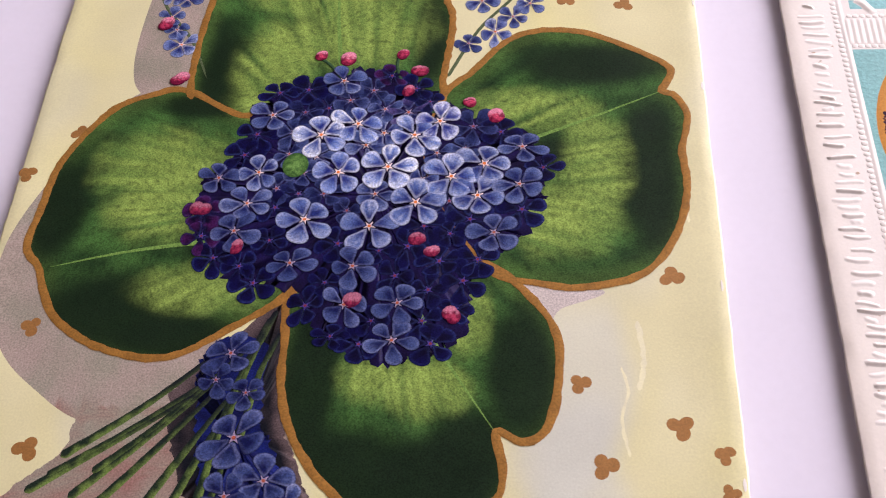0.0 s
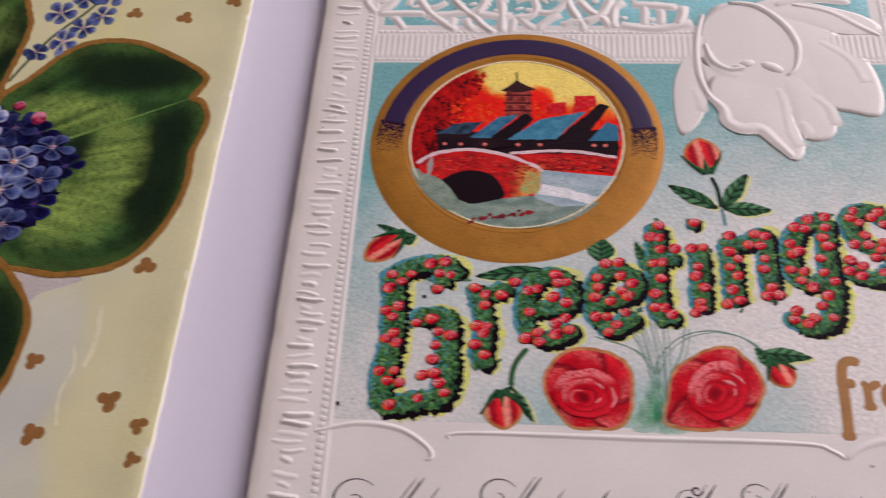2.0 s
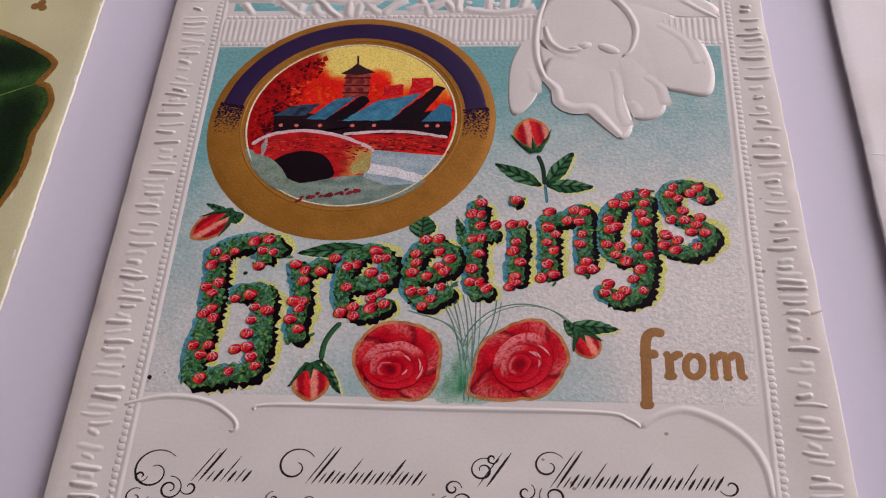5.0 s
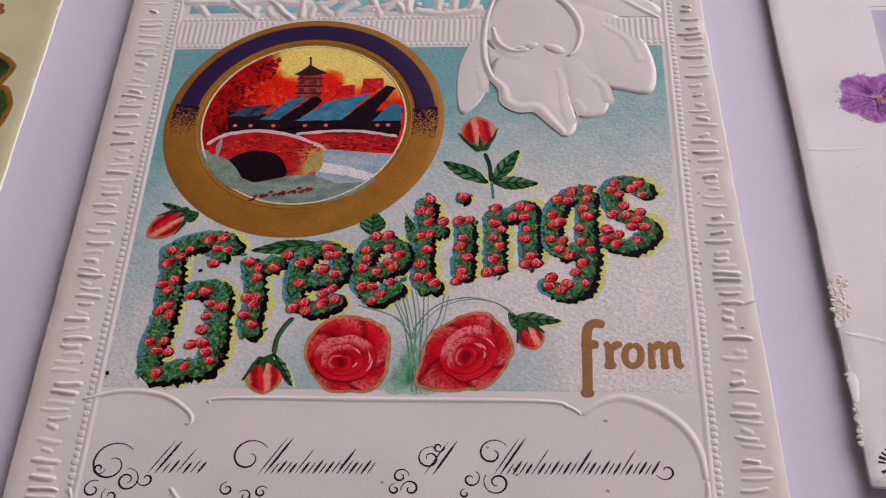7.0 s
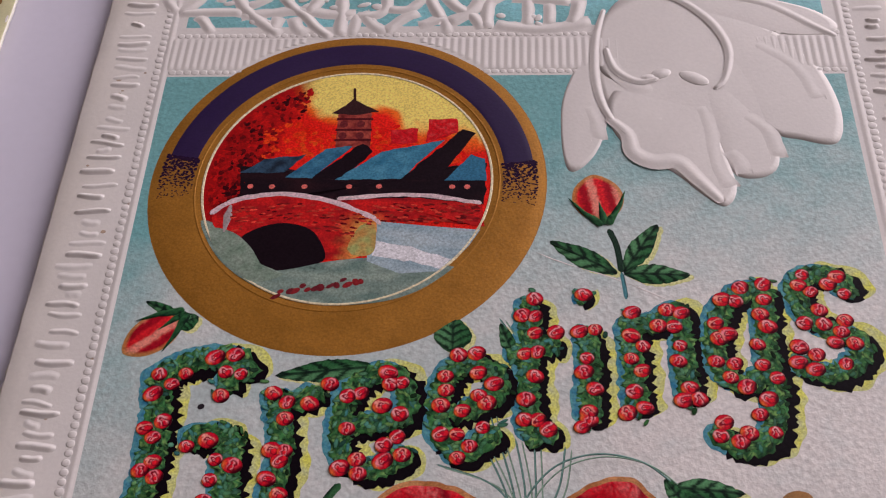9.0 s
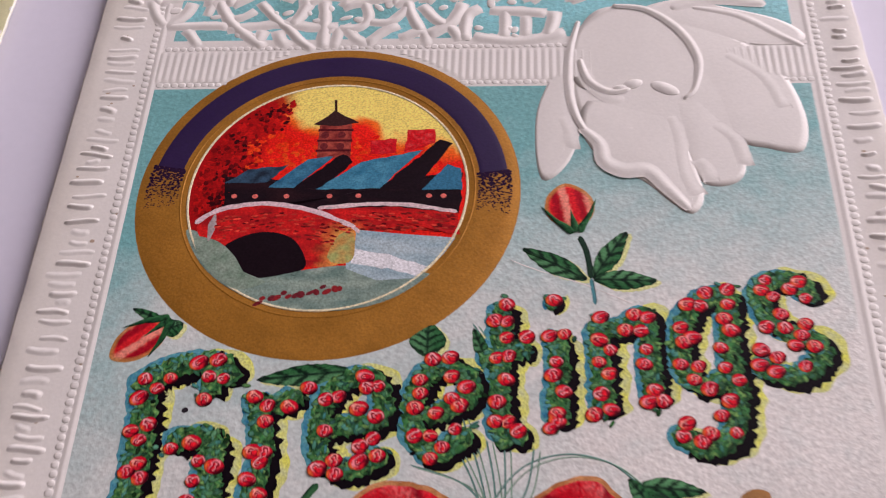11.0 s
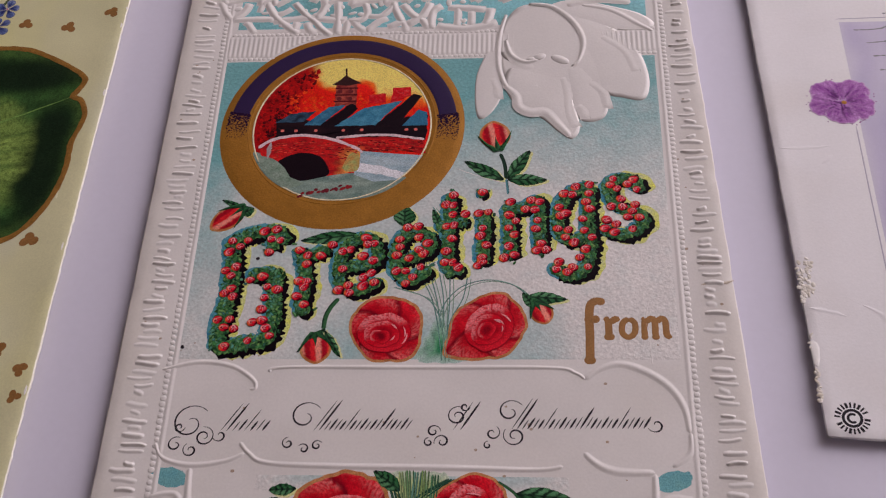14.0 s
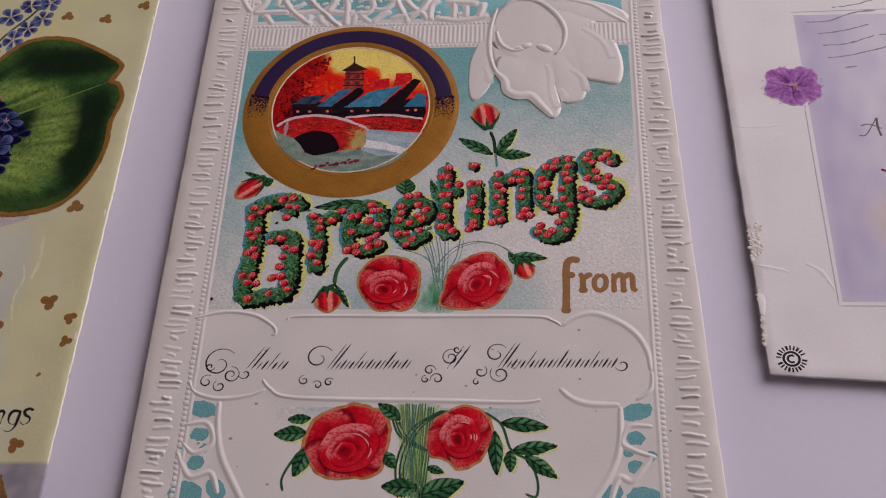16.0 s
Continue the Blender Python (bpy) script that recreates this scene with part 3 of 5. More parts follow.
petal([(20, 24), (24, 14), (27.6, 7), (30.5, 5.6), (34.1, 5.2), (35.1, 10), (33.4, 16.7), (29, 22), (22, 26.7)], 0.25, 0.4)
petal([(20, 16), (22.2, 6), (23.4, 1.2), (26, 0.6), (27.9, 2.2), (27.9, 6), (26, 10.5), (23.4, 15.5)], 0.4, 0.42)
petal([(10.6, 20.4), (7.2, 13), (6.5, 7), (7.2, 1.5), (9.6, 3.2), (11.2, 7.7), (10.9, 12.6)], 0.2, 0.4)
petal([(13, 13), (11.4, 8.5), (13.8, 3.6), (17.5, 1.3), (20.1, -1.5), (22.2, -3), (23.5, -0.5), (22.4, 5.5), (21.4, 12)], 0.55, 0.4)
petal([(17.6, 27.4), (12, 24.5), (10.5, 19), (11.4, 14.6), (16, 13.4), (22, 12.8), (24.7, 17.6), (22.9, 23.4)], 0.7, 0.25, "cup")
for pts, w, h in (([(11.6, 25), (10.5, 20), (10.3, 14), (11.2, 9.5), (13.2, 6)], 0.7, 0.9), ([(11.3, 8.6), (13.2, 6.4), (13.7, 3.9), (15.6, 2.6), (18, 2.6), (19.8, 0.4), (22, -2.6)], 1.35, 1.0),
                  ([(15.5, 27.4), (19.5, 26.6), (23, 23), (24.6, 18.5), (23.8, 14), (22.4, 12.6)], 0.75, 1.15), ([(11.5, 19), (12.4, 15.6), (14.6, 13.8), (17, 14.2)], 0.7, 1.05),
                  ([(24.5, 27), (29.5, 25.6), (34, 22.2), (36.4, 20.4)], 0.9, 0.4), ([(22, 26.8), (27, 28.5), (33, 27.4)], 1.5, 0.4)):
    part("petal_rim", Sheet().ribbon(spline(pts, 0.4), lambda s, w=w: 1.5 * w * (0.5 + 0.5 * math.sin(math.pi * s)), h * 0.62, 0.55 if w > 0.4 else 0.22, white, 10, soft=True), PAPER, lily)
part("sepal_leaf", Sheet().disc(spline([(18.5, 26.6), (23.1, 28.4), (28.7, 26.9), (34.2, 24.8), (36.7, 22.2), (34.9, 20.6), (30.6, 20.9), (25.8, 22.7), (21.5, 24.2)], 0.5, True), 0.06, 0.35, white, 10, power=2.0, sharp=False), PAPER, lily, "narrow embossed leaf beside the flower")
for pts in ([(20.8, 10.6), (21.6, 6.8), (21.7, 2.2), (23.1, -0.9)], [(16.6, 9.2), (17.0, 6.8), (18.7, 5.4)], [(24.9, 9.1), (27.4, 6.7), (28.1, 3.1)], [(27.3, 19.6), (31.3, 15.9), (33.1, 10.9)], [(23.1, 4.5), (24.0, 3.1), (24.5, 0.9)], [(9.1, 10.7), (10.1, 7.8), (10.4, 5.5)], [(11.8, 17.7), (12.8, 14.6), (14.9, 12.8), (16.7, 12.9)]):
    part("petal_vein", Sheet().ribbon(spline(pts, 0.4), 1.7, 0.32, 0.2, white, 10, 0.2, False, soft=True), PAPER, lily)
for x, y, rx, ry, a in ((20.6, 14.2, 1.7, 0.85, -28), (17.2, 14.9, 1.1, 0.7, 20), (15.8, 14.3, 0.9, 0.5, 10)):
    part("pistil", Sheet().disc(oval(x, y, rx, ry, a), 0.4, 0.9, white, 8, power=2.0, sharp=False), PAPER, lily)

# ---------------------------------------------------------------- flowered letters
LEAVES = (S(72, 134, 76), S(30, 66, 42), S(132, 176, 98))


def foliage(s, u, x, y):
    n = nz(x * 1.3, y * 1.3) + 0.7 * nz(x * 4.2, y * 4.2, 4)
    c = mix(LEAVES[1], LEAVES[0], 0.55 + 1.4 * n)
    c = mix(c, LEAVES[2], step(0.1, 0.4, nz(x * 2.6, y * 2.6, 8)))
    return mix(c, S(18, 16, 20), step(0.12, 0.35, nz(x * 2.8, y * 2.8, 15)) * 0.85)


bud_meshes = []
for k in range(12):
    sh = Sheet()
    turn = rng.uniform(0, 360)

    def bud_ink(r, x, y, k=k, turn=turn):
        a = math.atan2(y, x)
        n = nz(x * 2.4, y * 2.4, k * 5.1)
        fold = math.hypot(x - 0.12, y + 0.06) + 0.18 * math.sin(2 * a + radians(turn)) + 0.26 * n
        c = mix(S(240, 34, 48), S(210, 16, 48), 0.5 + 1.4 * n)
        c = mix(c, S(248, 132, 60), 0.75 * step(0.35, 0.8, -x) * step(0.5, -0.2, y))
        c = mix(c, (S(254, 190, 194), S(250, 150, 162), S(252, 172, 156))[k % 3], 0.9 * step(0.12, 0.0, abs(fold - 0.56) - 0.04) * step(-0.45, 0.25, y - 0.5 * x + 0.5 * n))
        c = mix(c, S(252, 176, 182), 0.8 * step(0.08, 0.0, abs(fold - 0.24) - 0.02) * step(-0.2, 0.3, math.sin(a + radians(turn))))
        c = mix(c, S(120, 4, 34), 0.85 * step(0.08, 0.0, abs(fold - 0.38) - 0.03))
        return mix(c, S(30, 4, 18), max(step(0.84, 1.0, r) * 0.75, 0.95 * step(0.36, 0.75, (x * 0.78 - y * 0.62))))
    sh.disc(spline(oval(0, 0, 0.92 + 0.1 * rng.uniform(-1, 1), 0.82, 0, 7), 0.13, True), 0.0, 0.16, bud_ink, 11, power=2.2, edge=-0.3)
    bud_meshes.append(to_mesh("rosebud", sh, INK))

def letter(glyph, strokes, width, buds):
    """A letter of clipped leaves with a black shade, a yellow glow and small rosebuds."""
    sh = Sheet()
    for n, pts in enumerate(strokes):
        path = spline(pts, 0.22)
        dz = 0.012 * n
        sh.ribbon(path, width + 1.1, 0.05 + dz * 0.2, 0.012, lambda s, u, x, y: mix(S(232, 230, 104), S(210, 214, 160), 0.5 + nz(x, y)), 6, 0.3, True, (0.95, -0.2), 3)
        sh.ribbon(path, width + 0.45, 0.1 + dz * 0.2, 0.08, plain(S(16, 8, 16)), 6, 0.55, True, (0.56, -0.44), 5, rate=2.4)
        sh.ribbon(path, width + 0.2, 0.09 + dz * 0.2, 0.06, lambda s, u, x, y: mix(S(48, 120, 158), S(110, 176, 178), 0.5 + nz(x * 2, y * 2)), 6, 0.3, True, (-0.45, 0.1), 8, rate=1.6)
        sh.ribbon(path, width, 0.18 + dz, 0.2, foliage, 14, 0.6, True, (0, 0), 1, rate=2.6)
        for q in path[::2]:
            for _ in range(3):
                px, py = q[0] + rng.gauss(0, 1) * width * 0.32, q[1] + rng.gauss(0, 1) * width * 0.32
                if math.hypot(px - q[0], py - q[1]) > width * 0.6:
                    continue
                side = step(-0.9, 0.9, (px - q[0]) * 0.85 - (py - q[1]) * 0.5)
                tone = mix(mix(S(84, 160, 160), S(122, 172, 96), rng.random()), mix(S(60, 116, 60), S(10, 14, 14), rng.random() ** 0.9), side * 0.85 + 0.35 * rng.random() ** 2)
                sh.disc(oval(px, py, rng.uniform(0.26, 0.52), rng.uniform(0.14, 0.26), rng.uniform(0, 180), 7), 0.38 + rng.uniform(0, 0.05), 0.05, lambda r, x, y, t=tone: mix(t, S(18, 34, 24), 0.6 * step(0.6, 1.0, r)), 2, power=1.5, edge=0.2)
    ob = part("letter", sh, INK, greeting_card, "letter %s made of green leaves and red rosebuds" % glyph)
    for px, py in buds:
        bud = new("rosebud", bud_meshes[rng.randrange(12)])
        bud.parent = ob
        k = rng.uniform(0.74, 0.96)
        bud.scale = (k, k, k)
        bud.location = (px * 0.001, py * 0.001, 0.0001 + 0.00001 * rng.random())
        bud.rotation_euler = (0, 0, rng.uniform(-0.5, 0.5))


letter('G', [[(-21.8, -22.8), (-22.4, -21.2), (-24.8, -20.5), (-27.8, -21.4), (-29.7, -22.9), (-29.3, -26.2), (-29.1, -31.0), (-29.4, -34.9), (-29.8, -37.9), (-29.5, -40.4), (-28.0, -40.9), (-25.2, -40.3), (-22.7, -39.6), (-22.1, -36.7), (-22.2, -33.6), (-22.4, -30.5), (-22.2, -28.0)], [(-26.6, -29.2), (-24.5, -28.4), (-22.0, -28.6)], [(-24.3, -23.5), (-22.7, -22.4)]], 2.4,
       [(-29.9, -22.4), (-28.6, -23.4), (-27.5, -22.3), (-30.1, -24.4), (-25.1, -20.6), (-23.3, -20.3), (-23.9, -22.1), (-22.5, -22.3), (-24.0, -24.5), (-30.2, -27.8), (-28.7, -27.1), (-29.3, -28.7), (-29.8, -31.8), (-28.9, -31.0), (-28.5, -32.4), (-26.2, -29.5), (-24.4, -28.9), (-23.5, -30.7), (-22.0, -31.2), (-23.7, -32.6), (-30.2, -36.4), (-28.4, -36.3), (-29.1, -37.7), (-27.6, -37.9), (-28.6, -40.9), (-25.3, -39.9), (-25.0, -36.8), (-23.6, -36.5), (-22.9, -37.8), (-22.2, -39.1), (-23.9, -34.6)])
letter('r', [[(-19.4, -23.7), (-18.3, -27.3), (-17.9, -30.5), (-18.2, -32.9), (-18.4, -34.7)], [(-18.6, -24.9), (-16.6, -24.7), (-15.0, -23.7)], [(-18.9, -35.0), (-16.7, -34.4)]], 1.95,
       [(-19.3, -24.2), (-18.0, -25.1), (-18.0, -26.7), (-16.0, -25.2), (-18.8, -29.7), (-18.0, -30.7), (-18.9, -32.4), (-17.7, -33.8), (-14.4, -23.2), (-17.7, -29.8)])
letter('e', [[(-12.6, -27.4), (-10.3, -27.0), (-7.8, -26.5), (-7.4, -24.2), (-8.8, -22.0), (-11.1, -22.4), (-12.7, -24.5), (-13.1, -27.7), (-12.6, -30.1), (-10.8, -31.4), (-8.5, -30.8), (-6.9, -29.3)]], 1.95,
       [(-12.7, -24.4), (-11.6, -24.1), (-9.3, -22.0), (-9.0, -23.1), (-8.0, -23.0), (-9.6, -25.3), (-8.0, -26.1), (-12.5, -27.6), (-11.4, -30.5), (-11.2, -31.8), (-12.8, -31.3), (-9.2, -30.6), (-9.2, -29.1), (-8.1, -28.3), (-7.6, -30.0)])
letter('e', [[(-3.8, -26.0), (-1.2, -25.2), (0.7, -23.4), (-0.1, -21.7), (-2.2, -20.9), (-4.0, -22.3), (-4.7, -25.0), (-4.4, -27.9), (-2.8, -29.7), (-0.9, -28.7), (0.6, -27.4)]], 1.95,
       [(-3.1, -20.1), (-1.5, -19.9), (-4.2, -22.3), (-4.1, -23.7), (-1.3, -21.9), (0.1, -23.0), (-4.5, -25.2), (-2.6, -25.7), (-1.2, -24.2), (-0.5, -24.9), (-0.8, -27.3), (-4.4, -28.0), (-3.0, -28.0), (-1.9, -29.1), (-2.9, -30.2)])
letter('t', [[(3.3, -13.8), (3.2, -17.4), (3.1, -21.4), (3.2, -25.3), (3.6, -27.8), (5.6, -27.4)], [(1.3, -20.4), (3.5, -19.4), (6.0, -18.6)]], 1.95,
       [(3.7, -14.0), (2.6, -15.8), (3.7, -15.9), (3.7, -17.7), (5.6, -17.6), (2.8, -19.9), (3.9, -19.7), (3.7, -22.2), (2.9, -24.5), (2.8, -26.5), (3.9, -26.5), (4.8, -27.4)])
letter('i', [[(8.5, -17.5), (8.5, -21.4), (8.4, -24.1), (8.5, -27.0)], [(7.6, -13.6), (8.1, -13.8), (8.6, -14.0)], [(7.6, -18.0), (9.1, -17.7)]], 1.95,
       [(7.7, -17.5), (9.1, -17.3), (8.3, -20.3), (8.0, -21.7), (8.9, -23.4), (8.3, -25.7), (8.3, -26.4), (7.7, -27.1), (8.2, -13.5)])
letter('n', [[(12.2, -15.9), (12.4, -19.4), (12.4, -22.5), (12.5, -25.8)], [(12.7, -16.7), (14.8, -16.5), (16.6, -15.2), (16.9, -18.5), (16.9, -21.7), (17.0, -24.6)]], 1.95,
       [(12.5, -15.4), (12.3, -17.9), (13.3, -19.0), (12.2, -20.3), (13.1, -21.5), (12.3, -23.6), (11.6, -25.7), (13.1, -25.2), (15.7, -15.1), (16.9, -15.4), (14.8, -16.8), (16.2, -16.9), (16.6, -18.9), (16.3, -20.5), (17.1, -23.2), (16.5, -24.4), (17.8, -24.3)])
letter('g', [[(21.6, -13.7), (20.2, -16.0), (19.6, -19.3), (20.3, -21.7), (22.0, -22.7), (24.2, -21.5)], [(24.8, -12.2), (24.4, -15.2), (24.2, -18.9), (24.4, -22.4), (24.1, -25.9), (23.2, -28.1), (21.3, -28.8), (19.5, -28.0), (19.4, -26.7)], [(21.3, -13.8), (23.5, -12.8), (24.7, -12.7)]], 1.95,
       [(20.7, -13.9), (22.5, -12.6), (21.9, -14.1), (19.9, -16.5), (20.1, -18.1), (20.9, -17.6), (19.6, -20.5), (21.2, -20.7), (20.7, -22.1), (22.0, -23.0), (24.6, -12.2), (24.5, -13.9), (24.0, -15.5), (24.5, -16.8), (23.4, -18.7), (23.6, -20.8), (24.7, -22.1), (23.7, -24.2), (22.8, -25.7), (19.7, -26.5), (19.3, -27.8), (21.7, -27.5), (20.9, -28.3), (23.9, -27.4)])
letter('s', [[(32.1, -13.7), (31.6, -11.5), (29.1, -11.1), (27.5, -12.6), (27.9, -15.2), (29.6, -16.8), (31.9, -17.8), (32.3, -19.6), (30.4, -21.4), (28.0, -21.4), (26.5, -20.1)]], 1.95,
       [(28.3, -11.1), (27.8, -12.3), (28.8, -13.0), (31.4, -11.3), (30.5, -12.1), (31.8, -13.2), (29.3, -15.0), (27.8, -16.4), (29.5, -16.5), (31.4, -16.1), (30.9, -17.3), (30.2, -18.4), (31.9, -18.5), (27.0, -18.9), (26.7, -20.5), (28.4, -19.7), (28.1, -21.2), (30.8, -20.6)])

# ---------------------------------------------------------------- roses, buds, leaves and stems
GREEN = (S(50, 104, 62), S(20, 46, 40), S(96, 150, 84))
YELLOW_GLOW = S(222, 226, 130)


def leaf(tip, base, width, parent=None, glow=True, tone=0.0):
    """A pointed leaf with a dark midrib and lighter side veins, from its base to its tip."""
    parent = parent or greeting_card
    width *= 0.88
    dx, dy = tip[0] - base[0], tip[1] - base[1]
    d = math.hypot(dx, dy)
    ux, uy = dx / d, dy / d
    prof = [(0.0, 0.0), (0.25, 0.8), (0.5, 1.0), (0.78, 0.62), (1.0, 0.0)]
    left = [(base[0] + ux * d * s - uy * width / 2 * w, base[1] + uy * d * s + ux * width / 2 * w) for s, w in prof]
    right = [(base[0] + ux * d * s + uy * width / 2 * w, base[1] + uy * d * s - ux * width / 2 * w) for s, w in prof[1:-1]]
    out = [(x + 0.16 * nz(x * 2.6, y * 2.6, 2), y + 0.16 * nz(x * 2.6, y * 2.6, 7)) for x, y in spline(left + right[::-1], 0.22, True)]

    def ink(r, x, y):
        s, v = ((x - base[0]) * ux + (y - base[1]) * uy) / d, (-(x - base[0]) * uy + (y - base[1]) * ux)
        c = mix(GREEN[0], S(104, 160, 112), step(0.1, 0.9, 0.5 + v / width * 1.6) * 0.7 + tone)
        c = mix(c, S(10, 20, 20), step(0.0, 0.6, math.sin(s * 30 - abs(v) * 5) + 1.0 * nz(x * 3, y * 3)) * 0.9)
        return mix(c, S(14, 24, 24), step(0.22, 0.05, abs(v)) * 0.8 + 0.5 * step(0.85, 1.0, r))
    sh = Sheet()
    if glow:
        sh.disc([(x + 0.38, y - 0.26) for x, y in out], 0.045, 0.01, plain(mix(YELLOW_GLOW, WHITE, 0.25)), 2)
    sh.disc(out, 0.08, 0.2, ink, 9, power=2.5)
    return part("leaf", sh, INK, parent)


def stem(pts, w=0.5, col=None, parent=None, z=0.05):
    c = col or S(58, 104, 66)
    part("stem", Sheet().ribbon(spline(pts, 0.4), w, z, 0.1, lambda s, u, x, y: mix(c, S(24, 44, 36), step(0.1, 0.9, u) + 0.4 * nz(x * 3, y * 3)), 4), INK, parent or greeting_card)


def rose(outline, centre, swirl=0.0, pale=0.0):
    """An open printed rose: gold outline, broad outer petals and a rolled cup with lit rims round a dark heart."""
    cx, cy = centre
    out = []
    for x, y in spline(outline, 0.25, True):
        a = math.atan2(y - cy, x - cx)
        k = 0.965 + 0.06 * abs(math.sin(2.5 * a + radians(swirl) * 0.7)) + 0.03 * nz(x * 0.8, y * 0.8, 4)
        out.append((cx + (x - cx) * k, cy + (y - cy) * k))
    big = [(cx + (x - cx) * 1.02, cy + (y - cy) * 1.02) for x, y in out]
    ob = part("rose", Sheet().disc(big, 0.1, 0.1, lambda r, x, y: mix(S(176, 112, 66), S(212, 150, 100), 0.5 + nz(x, y)), 3, centre), INK, greeting_card, "open red rose with a thin gold outline")
    rad = sum(math.hypot(x - cx, y - cy) for x, y in out) / len(out)
    rr = random.Random(int(swirl) + 3)
    folds = [radians(swirl + 72 * k + rr.uniform(-16, 16)) for k in range(5)]

    def ground(r, x, y):
        a = math.atan2(y - cy, x - cx) + 0.9 * (1 - r)
        c = mix(S(186, 6, 30), S(226, 22, 42), 0.4 + 0.9 * nz(x * 0.5, y * 0.5, 3))
        near = min(abs(math.atan2(math.sin(a - f), math.cos(a - f))) for f in folds)
        after = min((a - f) % (2 * math.pi) for f in folds)
        c = mix(c, S(250, 150, 146), (0.5 + pale) * step(0.9, 0.1, after) * step(0.58, 0.9, r) * step(-0.3, 0.25, nz(x * 3.6, y * 3.6, 6)))
        c = mix(c, S(244, 104, 106), 0.3 * step(0.84, 0.97, r) * step(-0.1, 0.3, nz(x * 2.0, y * 2.0, 16)))
        return mix(c, S(118, 4, 26), 0.8 * step(0.14, 0.03, near) * step(0.4, 0.6, r) + 0.45 * step(0.72, 0.4, r))
    part("petal_ground", Sheet().disc([(cx + (x - cx) * 0.94, cy + (y - cy) * 0.94) for x, y in out], 0.2, 0.5, ground, 18, centre, power=2.4), INK, ob)
    lit = radians(100 + 25 * math.sin(radians(swirl)))
    for n, (size, dx, dy) in enumerate(((0.66, 0.0, -0.06), (0.45, -0.04, -0.12), (0.25, -0.08, -0.16))):
        px, py = cx + dx * rad, cy + dy * rad
        pts = spline([(x + 0.07 * rad * nz(x * 0.7, y * 0.7, n), y + 0.07 * rad * nz(x * 0.7, y * 0.7, n + 9)) for x, y in oval(px, py, rad * size * 1.08, rad * size * 0.9, swirl, 14)], 0.25, True)

        def ink(r, x, y, px=px, py=py, n=n):
            a = math.atan2(y - py, x - px)
            up = math.cos(a - lit - 0.5 * n)
            c = mix(S(216, 14, 38), S(128, 2, 24), 0.9 * step(0.9, 0.2, r) + 0.5 * nz(x * 0.9, y * 0.9, n))
            c = mix(c, S(246, 146, 150), (0.8 - 0.16 * n) * step(0.15, 0.65, up) * step(0.6 + 0.06 * n, 0.8, r) * step(-0.45, 0.1, nz(x * 3.4, y * 3.4, n + 5)))
            c = mix(c, S(226, 36, 54), 0.6 * step(-0.2, -0.8, up) * step(0.6, 0.9, r))
            return mix(c, S(112, 4, 24), 0.8 * step(0.93, 1.0, r) * step(0.5, -0.1, up))
        part("petal", Sheet().disc(pts, 0.72 + 0.14 * n, 0.18, ink, 14, power=2.6, edge=0.3), INK, ob)
    for k in range(4):
        a = rr.uniform(-60, 40) + swirl * 0.3
        q = rad * rr.uniform(0.3, 0.62)
        arc = [(cx + q * math.cos(radians(a + 8 * i)), cy - 0.1 * rad + q * 0.85 * math.sin(radians(a + 8 * i))) for i in range(6)]
        part("petal_light", Sheet().ribbon(arc, lambda s: 0.2 * math.sin(math.pi * s) + 0.04, 1.2, 0.05, plain(S(246, 160, 166)), 4, 0.4), INK, ob, "pale pink light on a petal rim")
    return ob


def bud(cx, cy, L, w, turn, label):
    """A closed rosebud with a pale outline and a green calyx at its foot."""
    c, s = math.cos(radians(turn)), math.sin(radians(turn))

    def at(u, v):
        return (cx + u * c - v * s, cy + u * s + v * c)
    out = spline([at(-L * 0.5, 0), at(-L * 0.4, w * 0.32), at(-L * 0.1, w * 0.5), at(L * 0.24, w * 0.42), at(L * 0.46, w * 0.16), at(L * 0.5, -w * 0.1), at(L * 0.24, -w * 0.42), at(-L * 0.1, -w * 0.5), at(-L * 0.4, -w * 0.32)], 0.3, True)

    def ink(r, x, y):
        v = -(x - cx) * s + (y - cy) * c
        k = mix(S(226, 36, 46), S(246, 150, 132), step(0.2, 0.8, math.sin(v * 2.6 + 0.6) + 0.5 * nz(x * 2, y * 2)))
        k = mix(k, S(150, 10, 34), 0.8 * step(0.25, 0.75, math.sin(v * 2.6 - 1.6) + 0.5 * nz(x * 2.5, y * 2.5, 3)))
        return mix(k, S(196, 140, 80), step(0.84, 0.92, r))
    ob = part("bud", Sheet().disc(out, 0.1, 0.45, ink, 9, power=2.4), INK, greeting_card, label)
    for k in (-1, 0, 1):
        part("sepal", Sheet().ribbon(spline([at(-L * 0.62, k * 0.2), at(-L * 0.3, k * w * 0.34), at(L * (0.05 if k else -0.1), k * w * 0.56)], 0.25), lambda s: 0.95 * (1.05 - s), 0.42, 0.2,
                                     lambda s, u, x, y: mix(GREEN[0], S(20, 34, 30), 0.4 + u * 0.5 + nz(x * 3, y * 3)), 6, 0.3), INK, ob)
    return ob


